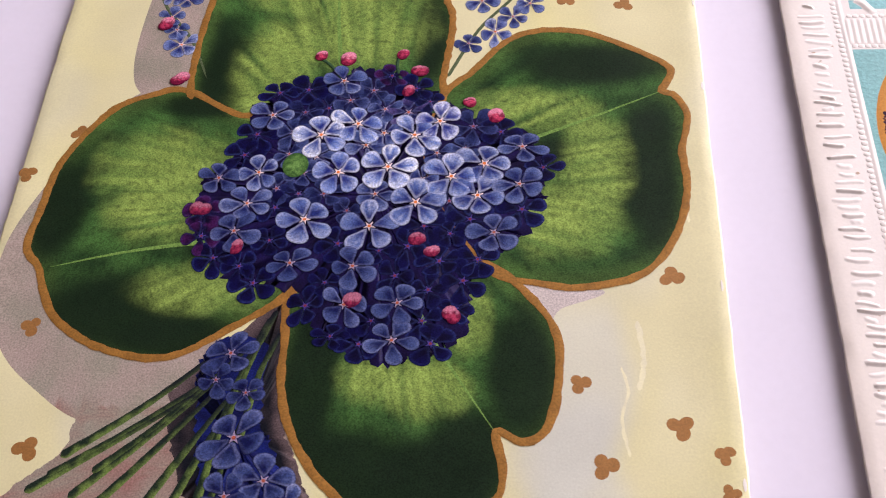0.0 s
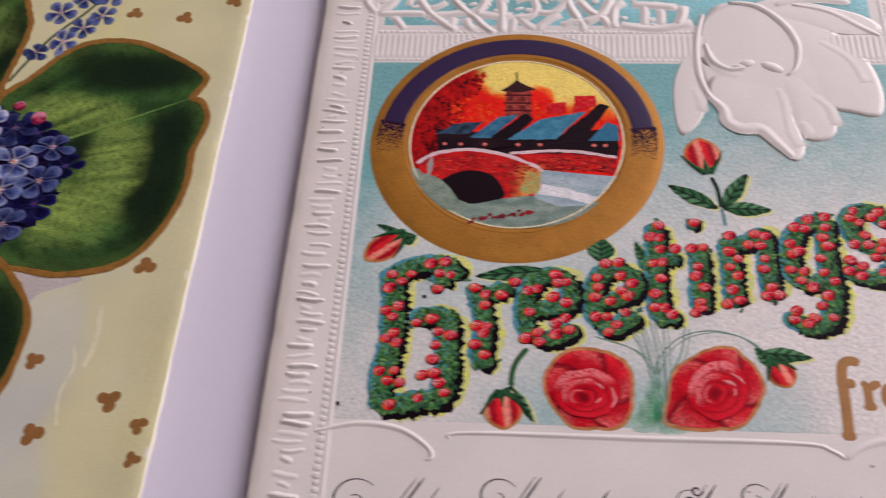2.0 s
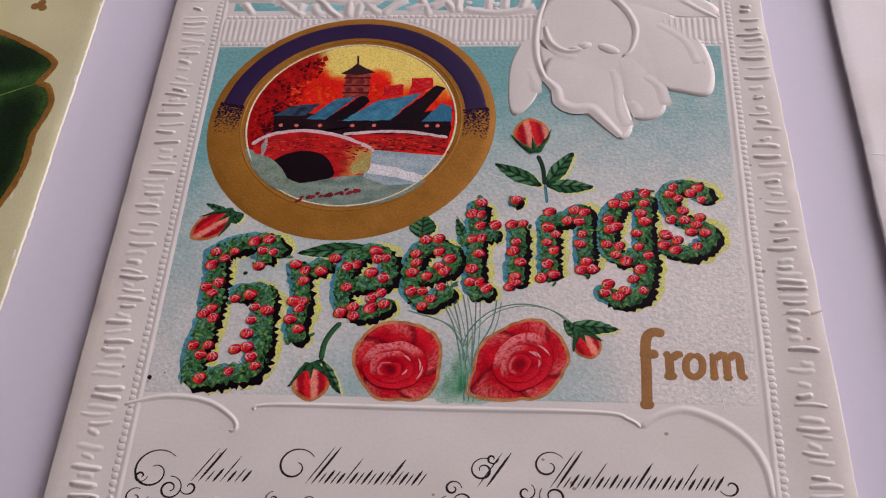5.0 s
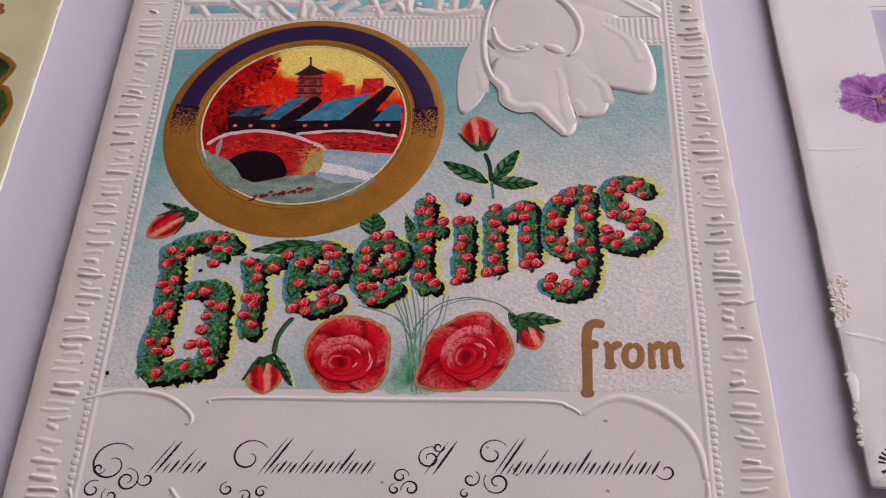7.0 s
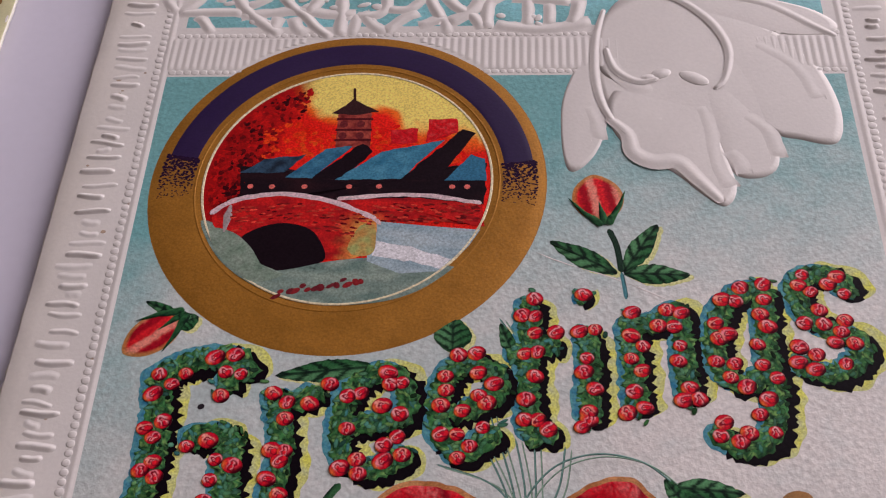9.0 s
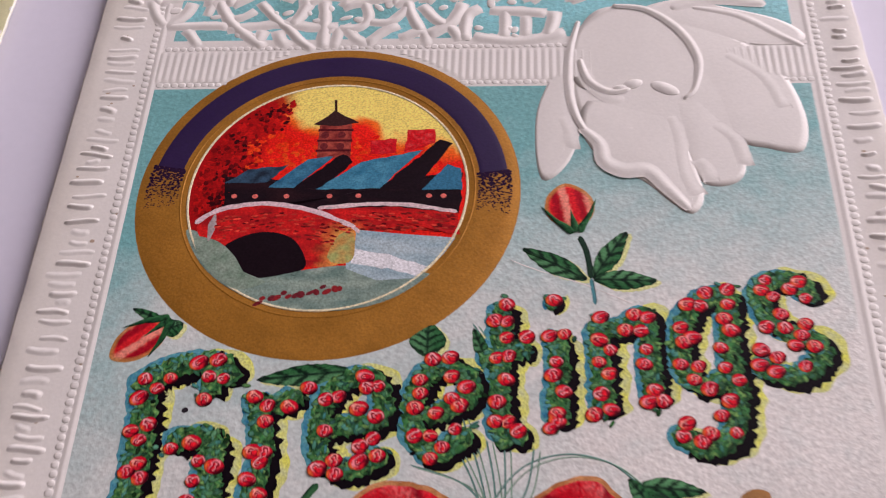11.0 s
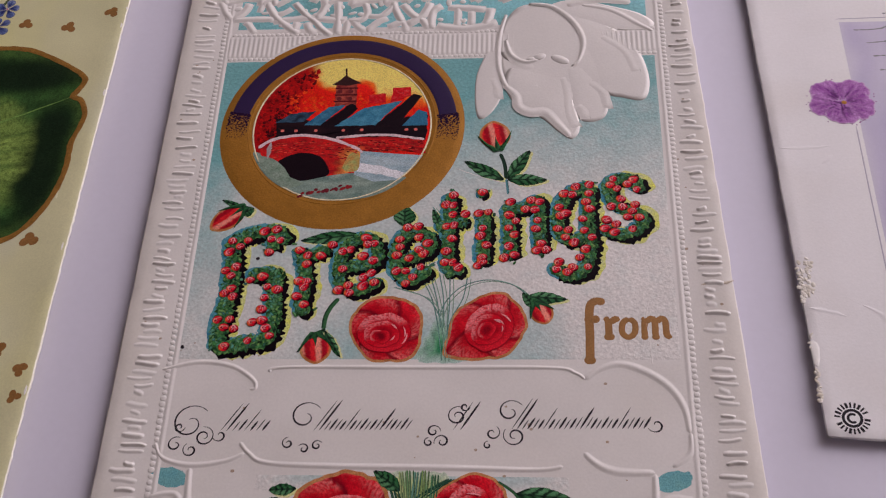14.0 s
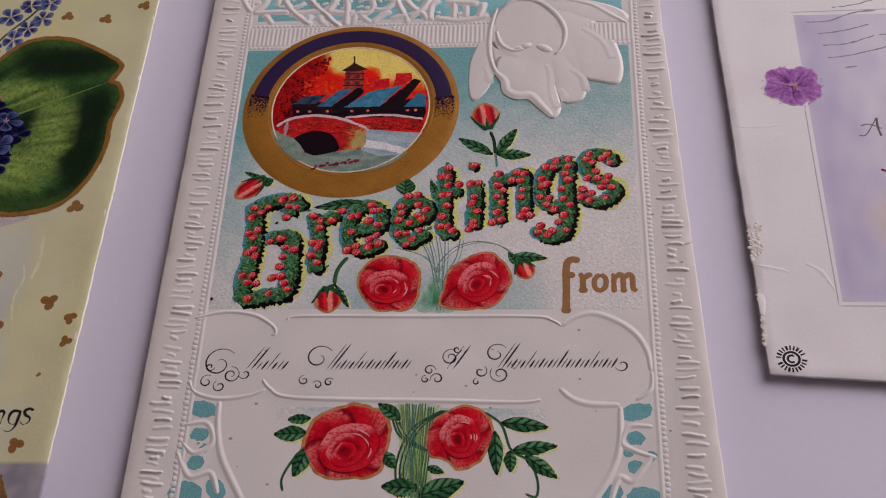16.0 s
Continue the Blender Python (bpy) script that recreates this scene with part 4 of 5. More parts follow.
# curling stems behind the letters and roses
for pts in ([(-4.6, -30.8), (-0, -32.5), (2.1, -35.3), (3, -39.4), (3.4, -43.1)], [(15, -32.2), (12.6, -30.3), (9, -29.6), (5.5, -30.7), (3.1, -33.4), (2.3, -36.1)], [(-0.9, -28.6), (1.1, -32.9), (2.2, -37.8), (2.9, -43.2)], [(0.6, -28.4), (1.8, -32.9), (2.6, -37.8)],
            [(2, -28.3), (2.8, -32.9), (2.9, -37.8)], [(3.6, -28.6), (3.7, -33.7), (3.4, -39.4)], [(-3.8, -18.7), (-1.4, -20.6), (1, -21.3)], [(0.5, -16.1), (1.8, -18.7), (1.6, -21.5)], [(6.2, -29), (5.6, -32.8), (3.8, -37), (3.5, -42.5)], [(-0.4, -25.1), (0.7, -29.5)]):
    stem(pts, 0.18, S(116, 158, 148), z=0.035)
    stem([(x + 0.55, y - 0.25) for x, y in pts], 0.14, S(150, 184, 160), z=0.03)
shape("grass_tuft", [(-0.6, -43.2), (0.2, -40.0), (1.6, -36.5), (2.8, -35.6), (3.6, -38.6), (5.0, -41.2), (6.4, -43.3)], 0.04, lambda r, x, y: mix(mix(S(44, 124, 84), S(96, 168, 120), 0.5 + 1.4 * nz(x * 2.2, y * 0.4)), S(190, 212, 204), r * r + 0.4 * nz(x, y)), "", parent=greeting_card, rings=8, wob=0.5)
rose([(-6.2, -32.5), (-9.3, -34), (-10.6, -36.7), (-9.7, -40.4), (-7.5, -42.8), (-5.3, -43.3), (-1.8, -42.8), (-0.1, -39.4), (-0.5, -35.2), (-2.8, -32.9)], (-5.6, -38.3), 0)
rose([(10.6, -31.8), (6.3, -33.5), (4.5, -35.8), (3.4, -39.4), (3.4, -42.2), (7.3, -42.9), (10.8, -42.7), (12.9, -41.2), (14.9, -37.9), (14.3, -35.3), (12.9, -32.7)], (9.6, -37.4), 60)
for w in ([(-10.9, -60.4), (-15.1, -62.1), (-16.1, -65.1), (-16.5, -67.9), (-14.2, -71.4), (-9.7, -72.4), (-5.3, -71.7), (-3.5, -68.4), (-3.5, -64.1), (-4.7, -61.1), (-8.3, -60)],):
    rose(w, (-9.4, -67), 30, 0.1)
rose([(6.8, -60.3), (3.7, -62.2), (2.1, -65.2), (2.7, -68.2), (5.1, -69.1), (7.3, -70.7), (10.3, -69.2), (12.2, -65.9), (11.8, -62.2), (9.8, -60.5)], (7.4, -65), 100)
bud(*(-15.2, -41.3), 4.6, 4.6, -82, "drooping red rosebud with a green calyx")
bud(*(17.1, -35.4), 3.6, 3.4, -65, "red rosebud on a curved stem")
bud(*(9.9, -1.9), 5.6, 5.0, 100, "upright red rosebud above three leaves")
bud(*(-31.4, -18.2), 6.0, 4.0, 222, "red rosebud beside the first letter")
stem([(-14.4, -38), (-14.3, -35.9), (-13.6, -34.1), (-12.6, -32.7)], 0.7)
stem([(10.8, -5.8), (11.5, -7.9), (11.8, -10.9)], 0.6, S(36, 60, 46))
stem([(11.8, -10.9), (12, -12.6), (12.1, -13.9)], 0.4, S(90, 150, 160))
for tip, base, w in (([(5.2, -7.3)], [(11.4, -11.1)], 2.6), ([(15.5, -5.2)], [(12, -10.9)], 2.5), ([(18.1, -11.2)], [(12, -11)], 2.6), ([(-32.7, -14.5)], [(-29, -16.2)], 1.3), ([(-27.3, -16.2)], [(-29.4, -17.2)], 2.4),
                     ([(-19.4, -22.4)], [(-10.3, -21.3)], 2.6), ([(-3.7, -16)], [(-3.7, -19.8)], 4.0), ([(20.8, -33)], [(14.8, -32.5)], 2.3), ([(14.3, -31.8)], [(16.1, -34.5)], 1.8), ([(-17.9, -41.7)], [(-14.1, -37.8)], 1.6), ([(-11.6, -42.6)], [(-14.2, -38.2)], 1.4),
                     ([(0.6, -16.6)], [(1.9, -20.4)], 1.6)):
    leaf(tip[0], base[0], w)
for tip, base, w in (([(-21.3, -65.2)], [(-16.1, -64.9)], 3.0), ([(-19.5, -62.7)], [(-15.8, -62.5)], 2.0), ([(-17.5, -72.1)], [(-15.7, -67.2)], 3.2), ([(-5.5, -59.8)], [(-1.8, -62.6)], 2.6), ([(-4.1, -73.4)], [(1.7, -73.7)], 3.4), ([(8.2, -72.5)], [(1.2, -75)], 4.0),
                     ([(20.8, -63.6)], [(13.4, -62.9)], 2.8), ([(13, -71.5)], [(12.5, -64.2)], 2.6), ([(22, -66.6)], [(15.1, -67.5)], 2.6), ([(15, -71)], [(14.9, -67.5)], 2.2), ([(21.9, -71.8)], [(17.1, -68.3)], 2.6), ([(5.1, -71.2)], [(2.6, -70.2)], 1.6), ([(-2.1, -70.6)], [(-4.4, -67.8)], 2.4)):
    leaf(tip[0], base[0], w)
stem([(-16.3, -67.2), (-18.1, -69.8), (-19.2, -72.5), (-18.8, -74.4)], 0.4)
stem([(11, -61.2), (13.6, -63.3), (15.1, -67.4), (17.7, -69.1), (19, -72.2), (18.8, -74.7), (17.2, -74.3)], 0.4)
shape("stem_wash", [(-3.4, -60.2), (0.6, -59.9), (4.4, -60.3), (3.3, -64), (3.0, -69), (3.3, -75), (1.0, -76.5), (-1.6, -75), (-1.7, -68), (-2.6, -63.5)], 0.03, lambda r, x, y: mix(mix(S(104, 156, 104), S(196, 208, 140), 0.5 + 1.3 * nz(x * 2.4, y * 0.25)), S(206, 216, 196), step(0.75, 1.0, r)), "soft green wash behind the lower stems", parent=greeting_card, rings=10, wob=0.4)
for pts, c in (([(-0.6, -59.7), (0, -66), (0.9, -75.2)], S(120, 160, 110)), ([(1.5, -59.7), (1.3, -66.9), (1.2, -75.2)], S(150, 180, 110)), ([(-1.6, -59.9), (-0.8, -66.9), (0.5, -75.2)], S(170, 190, 130)), ([(2.8, -60.3), (2.3, -67.8), (1.7, -75.2)], S(90, 140, 100)),
               ([(0.5, -59.9), (-0.1, -67.8), (-0.1, -75.2)], S(120, 170, 150)), ([(4.9, -60.9), (0.6, -64.1), (-1.5, -69.7), (-1.1, -75.2)], S(50, 90, 70)), ([(-3.2, -60.3), (-1.4, -65.1), (2.5, -67.8)], S(60, 100, 80))):
    for k in range(3):
        stem([(x + 0.5 * (k - 1) + 0.15 * math.sin(y + k), y) for x, y in pts], (0.34, 0.26, 0.2)[k], mix(c, S(40, 84, 66), 0.3 * k), z=0.05 + 0.01 * k)
part("tinted_panel", grid(Sheet(), -22, 21, -63.4, -59.9, 0.02, lambda x, y: mix(WHITE, TEAL, 0.55 * step(-63.4, -60.4, y) * step(22, 12, abs(x)) + 0.2 * nz(x, y)), 0.7), PEBBLED, greeting_card)

# ---------------------------------------------------------------- lettering
def script(word_strokes, w, material, name, label):
    sh = Sheet()
    for n, pts in enumerate(word_strokes):
        sh.ribbon(spline(pts, 0.25), w, 0.05 + 0.004 * n, 0.05, plain(S(60, 40, 30)), 4, 0.0)
    return part(name, sh, material, greeting_card, label)


script([[(23.7, -43), (23.8, -39.3), (23.9, -34.5), (24.8, -33.3), (26.1, -33.6)], [(23.1, -36.4), (25.3, -36.3)], [(22.9, -43), (24.5, -43)]], 1.25, BRONZE, "printed_letter", "bronze printed letter f")
script([[(26.5, -36.4), (26.5, -39.2)], [(25.8, -36.3), (26.7, -36.4)], [(25.8, -39.3), (27.3, -39.2)], [(26.7, -37), (27.5, -36.3), (28.1, -36.5)]], 1.05, BRONZE, "printed_letter", "bronze printed letter r")
script([[(29.4, -36.2), (28.5, -37), (28.4, -38.6), (29.2, -39.3), (30.1, -38.6), (30.2, -37), (29.4, -36.2)]], 0.9, BRONZE, "printed_letter", "bronze printed letter o")
script([[(31.6, -36.4), (31.5, -39.2)], [(31.1, -36.3), (31.7, -36.4)], [(31, -39.3), (32, -39.2)], [(31.7, -36.9), (32.5, -36.2), (33, -36.7), (33, -39.2)], [(32.5, -39.3), (33.6, -39.2)], [(33.2, -36.9), (34, -36.2), (34.5, -36.7), (34.6, -39), (35.3, -39.2)]], 0.95, BRONZE, "printed_letter", "bronze printed letter m")
# the written line: slim slanted bars of the size and colour of the script
for x0, x1, n, tall in ((-27.4, -20.8, 8, 4.2), (-14.4, -1.2, 19, 4.6), (4.6, 6.6, 2, 4.2), (12.6, 31.0, 26, 4.6)):
    for i in range(n):
        x = x0 + (x1 - x0) * (i + 0.3) / n
        t = tall if i < 2 else (3.2 if (i * 5 + n) % 7 == 0 else 1.6 + 0.2 * math.sin(i * 2.3))
        low = -54.2 + 0.012 * (x + 35)
        part("writing_bar", Sheet().ribbon([(x + 0.62 * t * k / 4, low + t * k / 4) for k in range(5)], 0.28 if i % 2 else 0.15, 0.03, 0.03, plain(S(40, 36, 40)), 4), BLACK_INK, greeting_card)


def curl(x, y, r, turns, start, hand):
    """A pen flourish that winds inward."""
    pts = [(x + r * (1 - 0.8 * k / 24) * math.cos(radians(start + hand * turns * 15 * k)), y + r * (1 - 0.8 * k / 24) * math.sin(radians(start + hand * turns * 15 * k))) for k in range(25)]
    part("flourish", Sheet().ribbon(spline(pts, 0.2), lambda s: 0.11 + 0.15 * math.sin(math.pi * s) ** 2, 0.03, 0.03, plain(S(40, 36, 40)), 4), BLACK_INK, greeting_card)


for x, y, r, turns, start, hand in ((-31.6, -53.0, 2.9, 1.2, 40, 1), (-29.4, -55.0, 1.5, 1.5, 100, -1), (-33.2, -56.2, 1.2, 1.1, 60, 1), (-31.0, -57.0, 1.1, 1.2, 120, 1), (-27.2, -54.8, 1.0, 0.9, 200, 1), (-33.0, -53.6, 0.8, 1.2, 0, -1),
                                    (-15.6, -51.9, 2.4, 1.1, 30, 1), (-17.6, -55.9, 0.9, 1.2, 90, 1), (-15.4, -56.7, 0.8, 1.1, 150, -1), (-13.6, -56.2, 0.8, 1.2, 30, 1),
                                    (5.4, -51.7, 1.5, 1.4, 60, 1), (2.2, -54.0, 1.0, 1.2, 0, 1), (3.4, -55.5, 1.1, 1.2, 200, -1), (1.6, -55.6, 0.7, 1.1, 90, 1), (6.4, -50.3, 0.7, 1.1, 0, -1),
                                    (12.6, -51.0, 1.9, 1.1, 30, 1), (13.2, -54.6, 1.6, 1.4, 140, 1), (10.2, -54.2, 1.1, 1.1, 60, -1), (9.6, -56.0, 0.6, 1.0, 90, 1), (32.2, -52.9, 1.2, 0.9, 200, 1)):
    curl(x, y, r, turns, start, hand)

# ---------------------------------------------------------------- embossed scroll frame and lower lace
for pts, w in (([(-37, -44.6), (-32, -43.4), (-27, -44), (-23.6, -46.2), (-23.2, -47.6), (-24, -47.6)], 0.75), ([(-21.5, -45), (-19, -44.2), (0, -44.2), (18, -44.2), (21.6, -45), (22.9, -46)], 0.7),
               ([(22.9, -46), (25, -44.4), (28, -43.6), (31.7, -45.0), (34.6, -47.4), (36.2, -50.5), (36.6, -54)], 1.1), ([(-36, -56), (-34.6, -58.2), (-30.6, -59.2), (-26, -58.6), (-23.4, -57.4)], 0.75),
               ([(-24.2, -55.8), (-22.8, -57.4), (-20, -58.8), (-10, -59.2), (4, -59.3), (16, -59.5), (19.6, -59.0)], 0.85), ([(22.4, -57.0), (24.4, -58.8), (27, -59.7), (31.6, -59.8)], 1.1),
               ([(36.7, -54), (36.4, -57), (34, -59)], 0.8), ([(-30.6, -59.6), (-30.2, -64), (-29, -68.6), (-26.6, -73), (-23.6, -77.4), (-19, -82)], 1.1), ([(31.6, -60), (31.4, -65), (30.6, -69), (28.6, -73), (25.6, -77), (21, -82)], 1.1),
               ([(-36, -68), (-33.4, -72.2), (-30.2, -71.6), (-28.6, -75)], 1.0), ([(36, -68), (33, -72), (31, -71.6), (29.6, -75.4)], 1.0), ([(-35.6, -63.8), (-32, -63.4), (-30.6, -66.6), (-33.2, -68.4), (-35.4, -66.6)], 0.9), ([(36.4, -63.4), (33, -63.4), (31.6, -66), (33.6, -67.4), (36.6, -68.4)], 0.9)):
    part("scroll", Sheet().ribbon(spline(pts, 0.4), lambda s, w=w: w * 1.25 * (0.65 + 0.35 * math.sin(math.pi * s)), 0.02, 0.55, white, 10, soft=True), PAPER, greeting_card)
for side in (-1, 1):
    m = -33.6 if side < 0 else 34.4
    for k, (dx, dy, rx, ry, a) in enumerate(((0.4, -61.0, 2.6, 1.4, -12), (0.8, -65.3, 1.5, 1.1, 10), (-1.6, -68.0, 0.7, 0.8, 0), (1.9, -67.6, 0.8, 0.8, 0), (0.9, -70.0, 1.3, 1.2, 15), (0.0, -74.9, 2.6, 1.9, 0), (4.6, -74.2, 1.4, 1.9, 35), (-0.6, -80.5, 1.8, 1.6, 0), (3.2, -80.0, 1.4, 1.2, 20))):
        shape("lace_opening", oval(m - side * dx, dy, rx, ry, -a * side, 10), 0.03, lambda r, x, y: mix(TEAL, S(110, 170, 180), 0.4 + nz(x, y)), "", rings=4, parent=greeting_card, wob=0.35)

# small worn marks: a black speck, a torn nick, brown foxing
part("speck", Sheet().disc(oval(*(-34.7, -40.9), 0.28, 0.36, 20, 8), 0.03, 0.03, plain(S(40, 36, 44)), 2), BLACK_INK, greeting_card)
part("speck", Sheet().disc(oval(*(-25.6, -25.6), 0.34, 0.3, 20, 6), 0.06, 0.03, plain(S(30, 26, 50)), 2), BLACK_INK, greeting_card)
part("nick", Sheet().ribbon([(44.7, -30.0), (43.6, -30.4), (41.8, -30.2), (40.0, -30.6)], 0.45, 0.02, 0.14, plain(S(206, 190, 172)), 4, 0.5), PAPER, greeting_card, "small torn nick in the edge", mid_warp)
part("crease", Sheet().ribbon(spline([(32.5, -32.8), (31.9, -36), (32.1, -40), (32.3, -43.8)], 0.5), 0.14, 0.02, 0.06, white, 4, 0.8), PAPER, greeting_card)
for k in range(60):
    x, y = rng.uniform(-43, 43), rng.uniform(-74, -40) if k % 2 else rng.uniform(-44, 26)
    if abs(x) < 35 and y > -40:
        x = math.copysign(rng.uniform(36, 43), x)
    r = rng.uniform(0.12, 0.32)
    part("foxing", Sheet().disc(oval(x, y, r, r * 0.8, 0, 7), 0.02, 0.015, plain(S(178, 156, 136)), 2), SMOOTH, greeting_card, warp=mid_warp)

# ---------------------------------------------------------------- the clover-leaf postcard
def left_warp(x, y):
    return 0.2 * step(38, 46, abs(x + 101))


CARD_WARP[0], RELIEF[0] = left_warp, 0.2
CREAM = S(218, 213, 170)
clover_card = thing("postcard", "cream glazed postcard with a forget-me-not bouquet on green leaves", "postcard", "postcards on the table")


def cream(x, y):
    c = mix(CREAM, S(220, 214, 146), 0.6 * nz(x * 0.06, y * 0.05, 2) + 0.35 * nz(x * 0.2, y * 0.12, 5))
    g = step(5.5, 1.5, abs(x + 73.5 + 2 * nz(0.1, y * 0.1)) - 2) * step(-20, -30, y)
    c = mix(c, S(206, 208, 198), 0.7 * g + 0.25 * step(0.1, 0.5, nz(x * 0.1, y * 0.06, 11)))
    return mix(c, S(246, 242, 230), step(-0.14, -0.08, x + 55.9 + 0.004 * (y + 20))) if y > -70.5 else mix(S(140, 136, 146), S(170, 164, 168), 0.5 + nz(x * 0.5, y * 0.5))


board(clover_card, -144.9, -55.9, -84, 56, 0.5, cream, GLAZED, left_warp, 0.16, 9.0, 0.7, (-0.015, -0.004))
shape("printed_band", poly([(-70, -76.0), (-66, -71.6), (-62.5, -72.4), (-60.6, -76), (-62, -80), (-68, -80)]), 0.03, lambda r, x, y: mix(S(150, 108, 60), S(120, 86, 60), 0.5 + nz(x, y)), "", False, parent=clover_card, wob=0.3)
def shade(r, x, y):
    return mix(S(148, 143, 130), S(146, 110, 104) if y < -40 else S(168, 152, 144), 0.5 + nz(x * 0.2, y * 0.2) + 0.4 * nz(x, y))


shape("grey_shading", [(-124, 44), (-131, 36), (-134, 26), (-132.8, 9), (-122, 6), (-119, 26)], 0.012, shade, "soft grey printed shading behind the leaves", rings=14, centre=(-127, 24), parent=clover_card)
shape("grey_shading", [(-126, 9), (-133, 7), (-139, -3), (-144, -18), (-141.5, -31), (-135, -38), (-127, -42), (-117, -38), (-112, -14), (-117, 6)], 0.008, shade, "", rings=16, centre=(-127, -15), parent=clover_card)
shape("grey_shading", [(-129, -41), (-130, -45.5), (-136, -53), (-130, -64), (-112, -64), (-103, -52), (-107, -40), (-114, -35), (-122, -37)], 0.02, shade, "", rings=16, centre=(-117, -48), parent=clover_card, wob=0.4)
shape("grey_shading", [(-84, -21), (-78, -22.4), (-70, -24), (-75, -26.4), (-77.4, -28.4)], 0.02, plain(S(198, 188, 184)), "", parent=clover_card)

BX, BY = -98.5, -9.0
LIT, MIDG, DEEP = S(142, 168, 84), S(70, 108, 54), S(26, 46, 29)


def clover_ink(spots, darks):
    def ink(r, x, y):
        a, d = math.atan2(y - BY, x - BX), math.hypot(x - BX, y - BY)
        streak = nz(a * 26, d * 0.07, 3) * 0.8 + nz(a * 60, d * 0.12, 7) * 0.35
        c = mix(MIDG, DEEP, 0.35 + 0.6 * nz(x * 0.22, y * 0.22, 1) + 0.5 * nz(a * 14, d * 0.2, 40) + 0.3 * step(0.7, 1.0, r))
        c = mix(c, S(88, 114, 56), 0.45 * step(0.82, 0.97, r))
        for cx, cy, rx, ry in darks:
            k = ((x - cx) / rx) ** 2 + ((y - cy) / ry) ** 2
            c = mix(c, S(24, 38, 25), 0.95 * step(1.7, 0.3, k))
        for cx, cy, rx, ry in spots:
            k = ((x - cx) / rx) ** 2 + ((y - cy) / ry) ** 2
            c = mix(c, LIT, step(1.7, 0.0, k + 0.5 * nz(x * 0.3, y * 0.3, 6)) * (0.72 + streak * 0.9))
        return mix(c, S(20, 34, 22), 0.45 * step(0.05, 0.5, nz(x * 1.6, y * 1.6, 12)) + 0.25 * nz(x * 0.5, y * 0.9, 30))
    return ink


leaf_shapes = (
    ([(-91.1, 26), (-89.8, 20), (-90.6, 10.6), (-91.2, 5), (-100, -4), (-112, -2), (-117, 1.6), (-122.7, 3.6), (-125, 8), (-125.4, 15.3), (-125, 24), (-123, 36), (-112, 44), (-99, 40)], (-107, 18), [(-114, 11, 5.5, 10), (-104, 20, 11, 8), (-110, 30, 10, 7)], [(-121, 10, 3.4, 11), (-92.5, 18, 2.5, 9)]),
    ([(-125.4, 8.2), (-130, 7.6), (-135.3, 4.6), (-140, -4), (-140.9, -12), (-141.2, -18), (-139, -21), (-137.4, -24.7), (-134.7, -28.7), (-129, -32.2), (-121, -33.6), (-114, -29.8), (-106.4, -23.4), (-102, -12), (-110, 2), (-118, 4)], (-122, -13), [(-126, -5, 9, 6), (-124, -12, 8, 5), (-118, -24, 8, 3.6)], [(-138.5, -12, 4, 9), (-128, -27, 11, 6), (-114, -17, 8, 7), (-122, 5.5, 7, 2.4), (-119, -31, 8, 3)]),
    ([(-106.3, -23.4), (-106.9, -32), (-106.4, -38.2), (-104.4, -43.6), (-100.4, -49), (-94, -54), (-86, -54.4), (-81.9, -50), (-81.5, -46.4), (-82.2, -42.3), (-79.4, -43.5), (-76.8, -42), (-75.4, -36), (-75.7, -29.6), (-79, -24.4), (-84, -20.2), (-95, -16)], (-92, -33), [(-94, -35.8, 6.4, 3.6), (-86, -28, 3, 5), (-90, -37.6, 4.6, 3.4)], [(-98, -47, 8, 5), (-103.6, -36, 3.4, 11), (-79.5, -35, 4.2, 9), (-85.5, -46, 5, 7), (-101, -29, 4, 4), (-89, -48, 6, 5)]),
    ([(-84, -20.4), (-77.2, -23), (-71.9, -23.4), (-65, -21.2), (-60.9, -15.1), (-59.4, -8.1), (-59.6, -2.6), (-58.6, 3.2), (-60.2, 7), (-61.6, 7.7), (-60.2, 11.3), (-63.5, 14.4), (-71, 18.4), (-77.2, 19.1), (-82, 17.2), (-86.5, 11.6), (-90.8, 6.2), (-92, -6)], (-73, -3), [(-79, 4.5, 8, 3.6), (-70.5, -4.5, 4.4, 8), (-75, -13, 7, 6)], [(-71, 12.5, 10, 4), (-64, -6, 4, 13), (-76, -3, 3, 3)]),
)
for n, (outline, centre, spots, darks) in enumerate(leaf_shapes):
    out = spline(outline, 0.6, True)
    leaf_ob = part("clover_leaf", Sheet().disc(out, 0.05 + 0.02 * n, 0.25, clover_ink(spots, darks), 34, centre, power=6.0), GLAZED_INK, clover_card, "broad green leaf with a gold outline")
    k = len(out)
    run = []
    for x, y in out + out[:2] + [(0.0, 0.0)]:
        if (n == 0 and y < 6.6 and x < -93) or x == 0.0:
            if len(run) > 4:
                part("gold_outline", Sheet().ribbon(run, lambda s, n=n: 1.0 + 0.35 * nz(s * 30, n), 0.2 + 0.02 * n, 0.12, plain(S(190, 140, 60)), 6, 0.35, n == 0), BRONZE_LINE, leaf_ob)
            run = []
        else:
            run.append((x, y))
    vein = {0: [(-104, 8), (-106, 22), (-107, 38)], 1: [(-118, -17), (-128, -18.6), (-137.5, -21)], 2: [(-93, -24), (-89, -32), (-82.6, -42)], 3: [(-84, -3), (-73, 2), (-62, 7.4)]}[n]
    part("vein", Sheet().ribbon(spline(vein, 0.5), lambda s: 0.7 * (1.1 - s), 0.3 + 0.02 * n, 0.06, plain(S(112, 146, 74)), 4, 0.3), GLAZED_INK, leaf_ob)

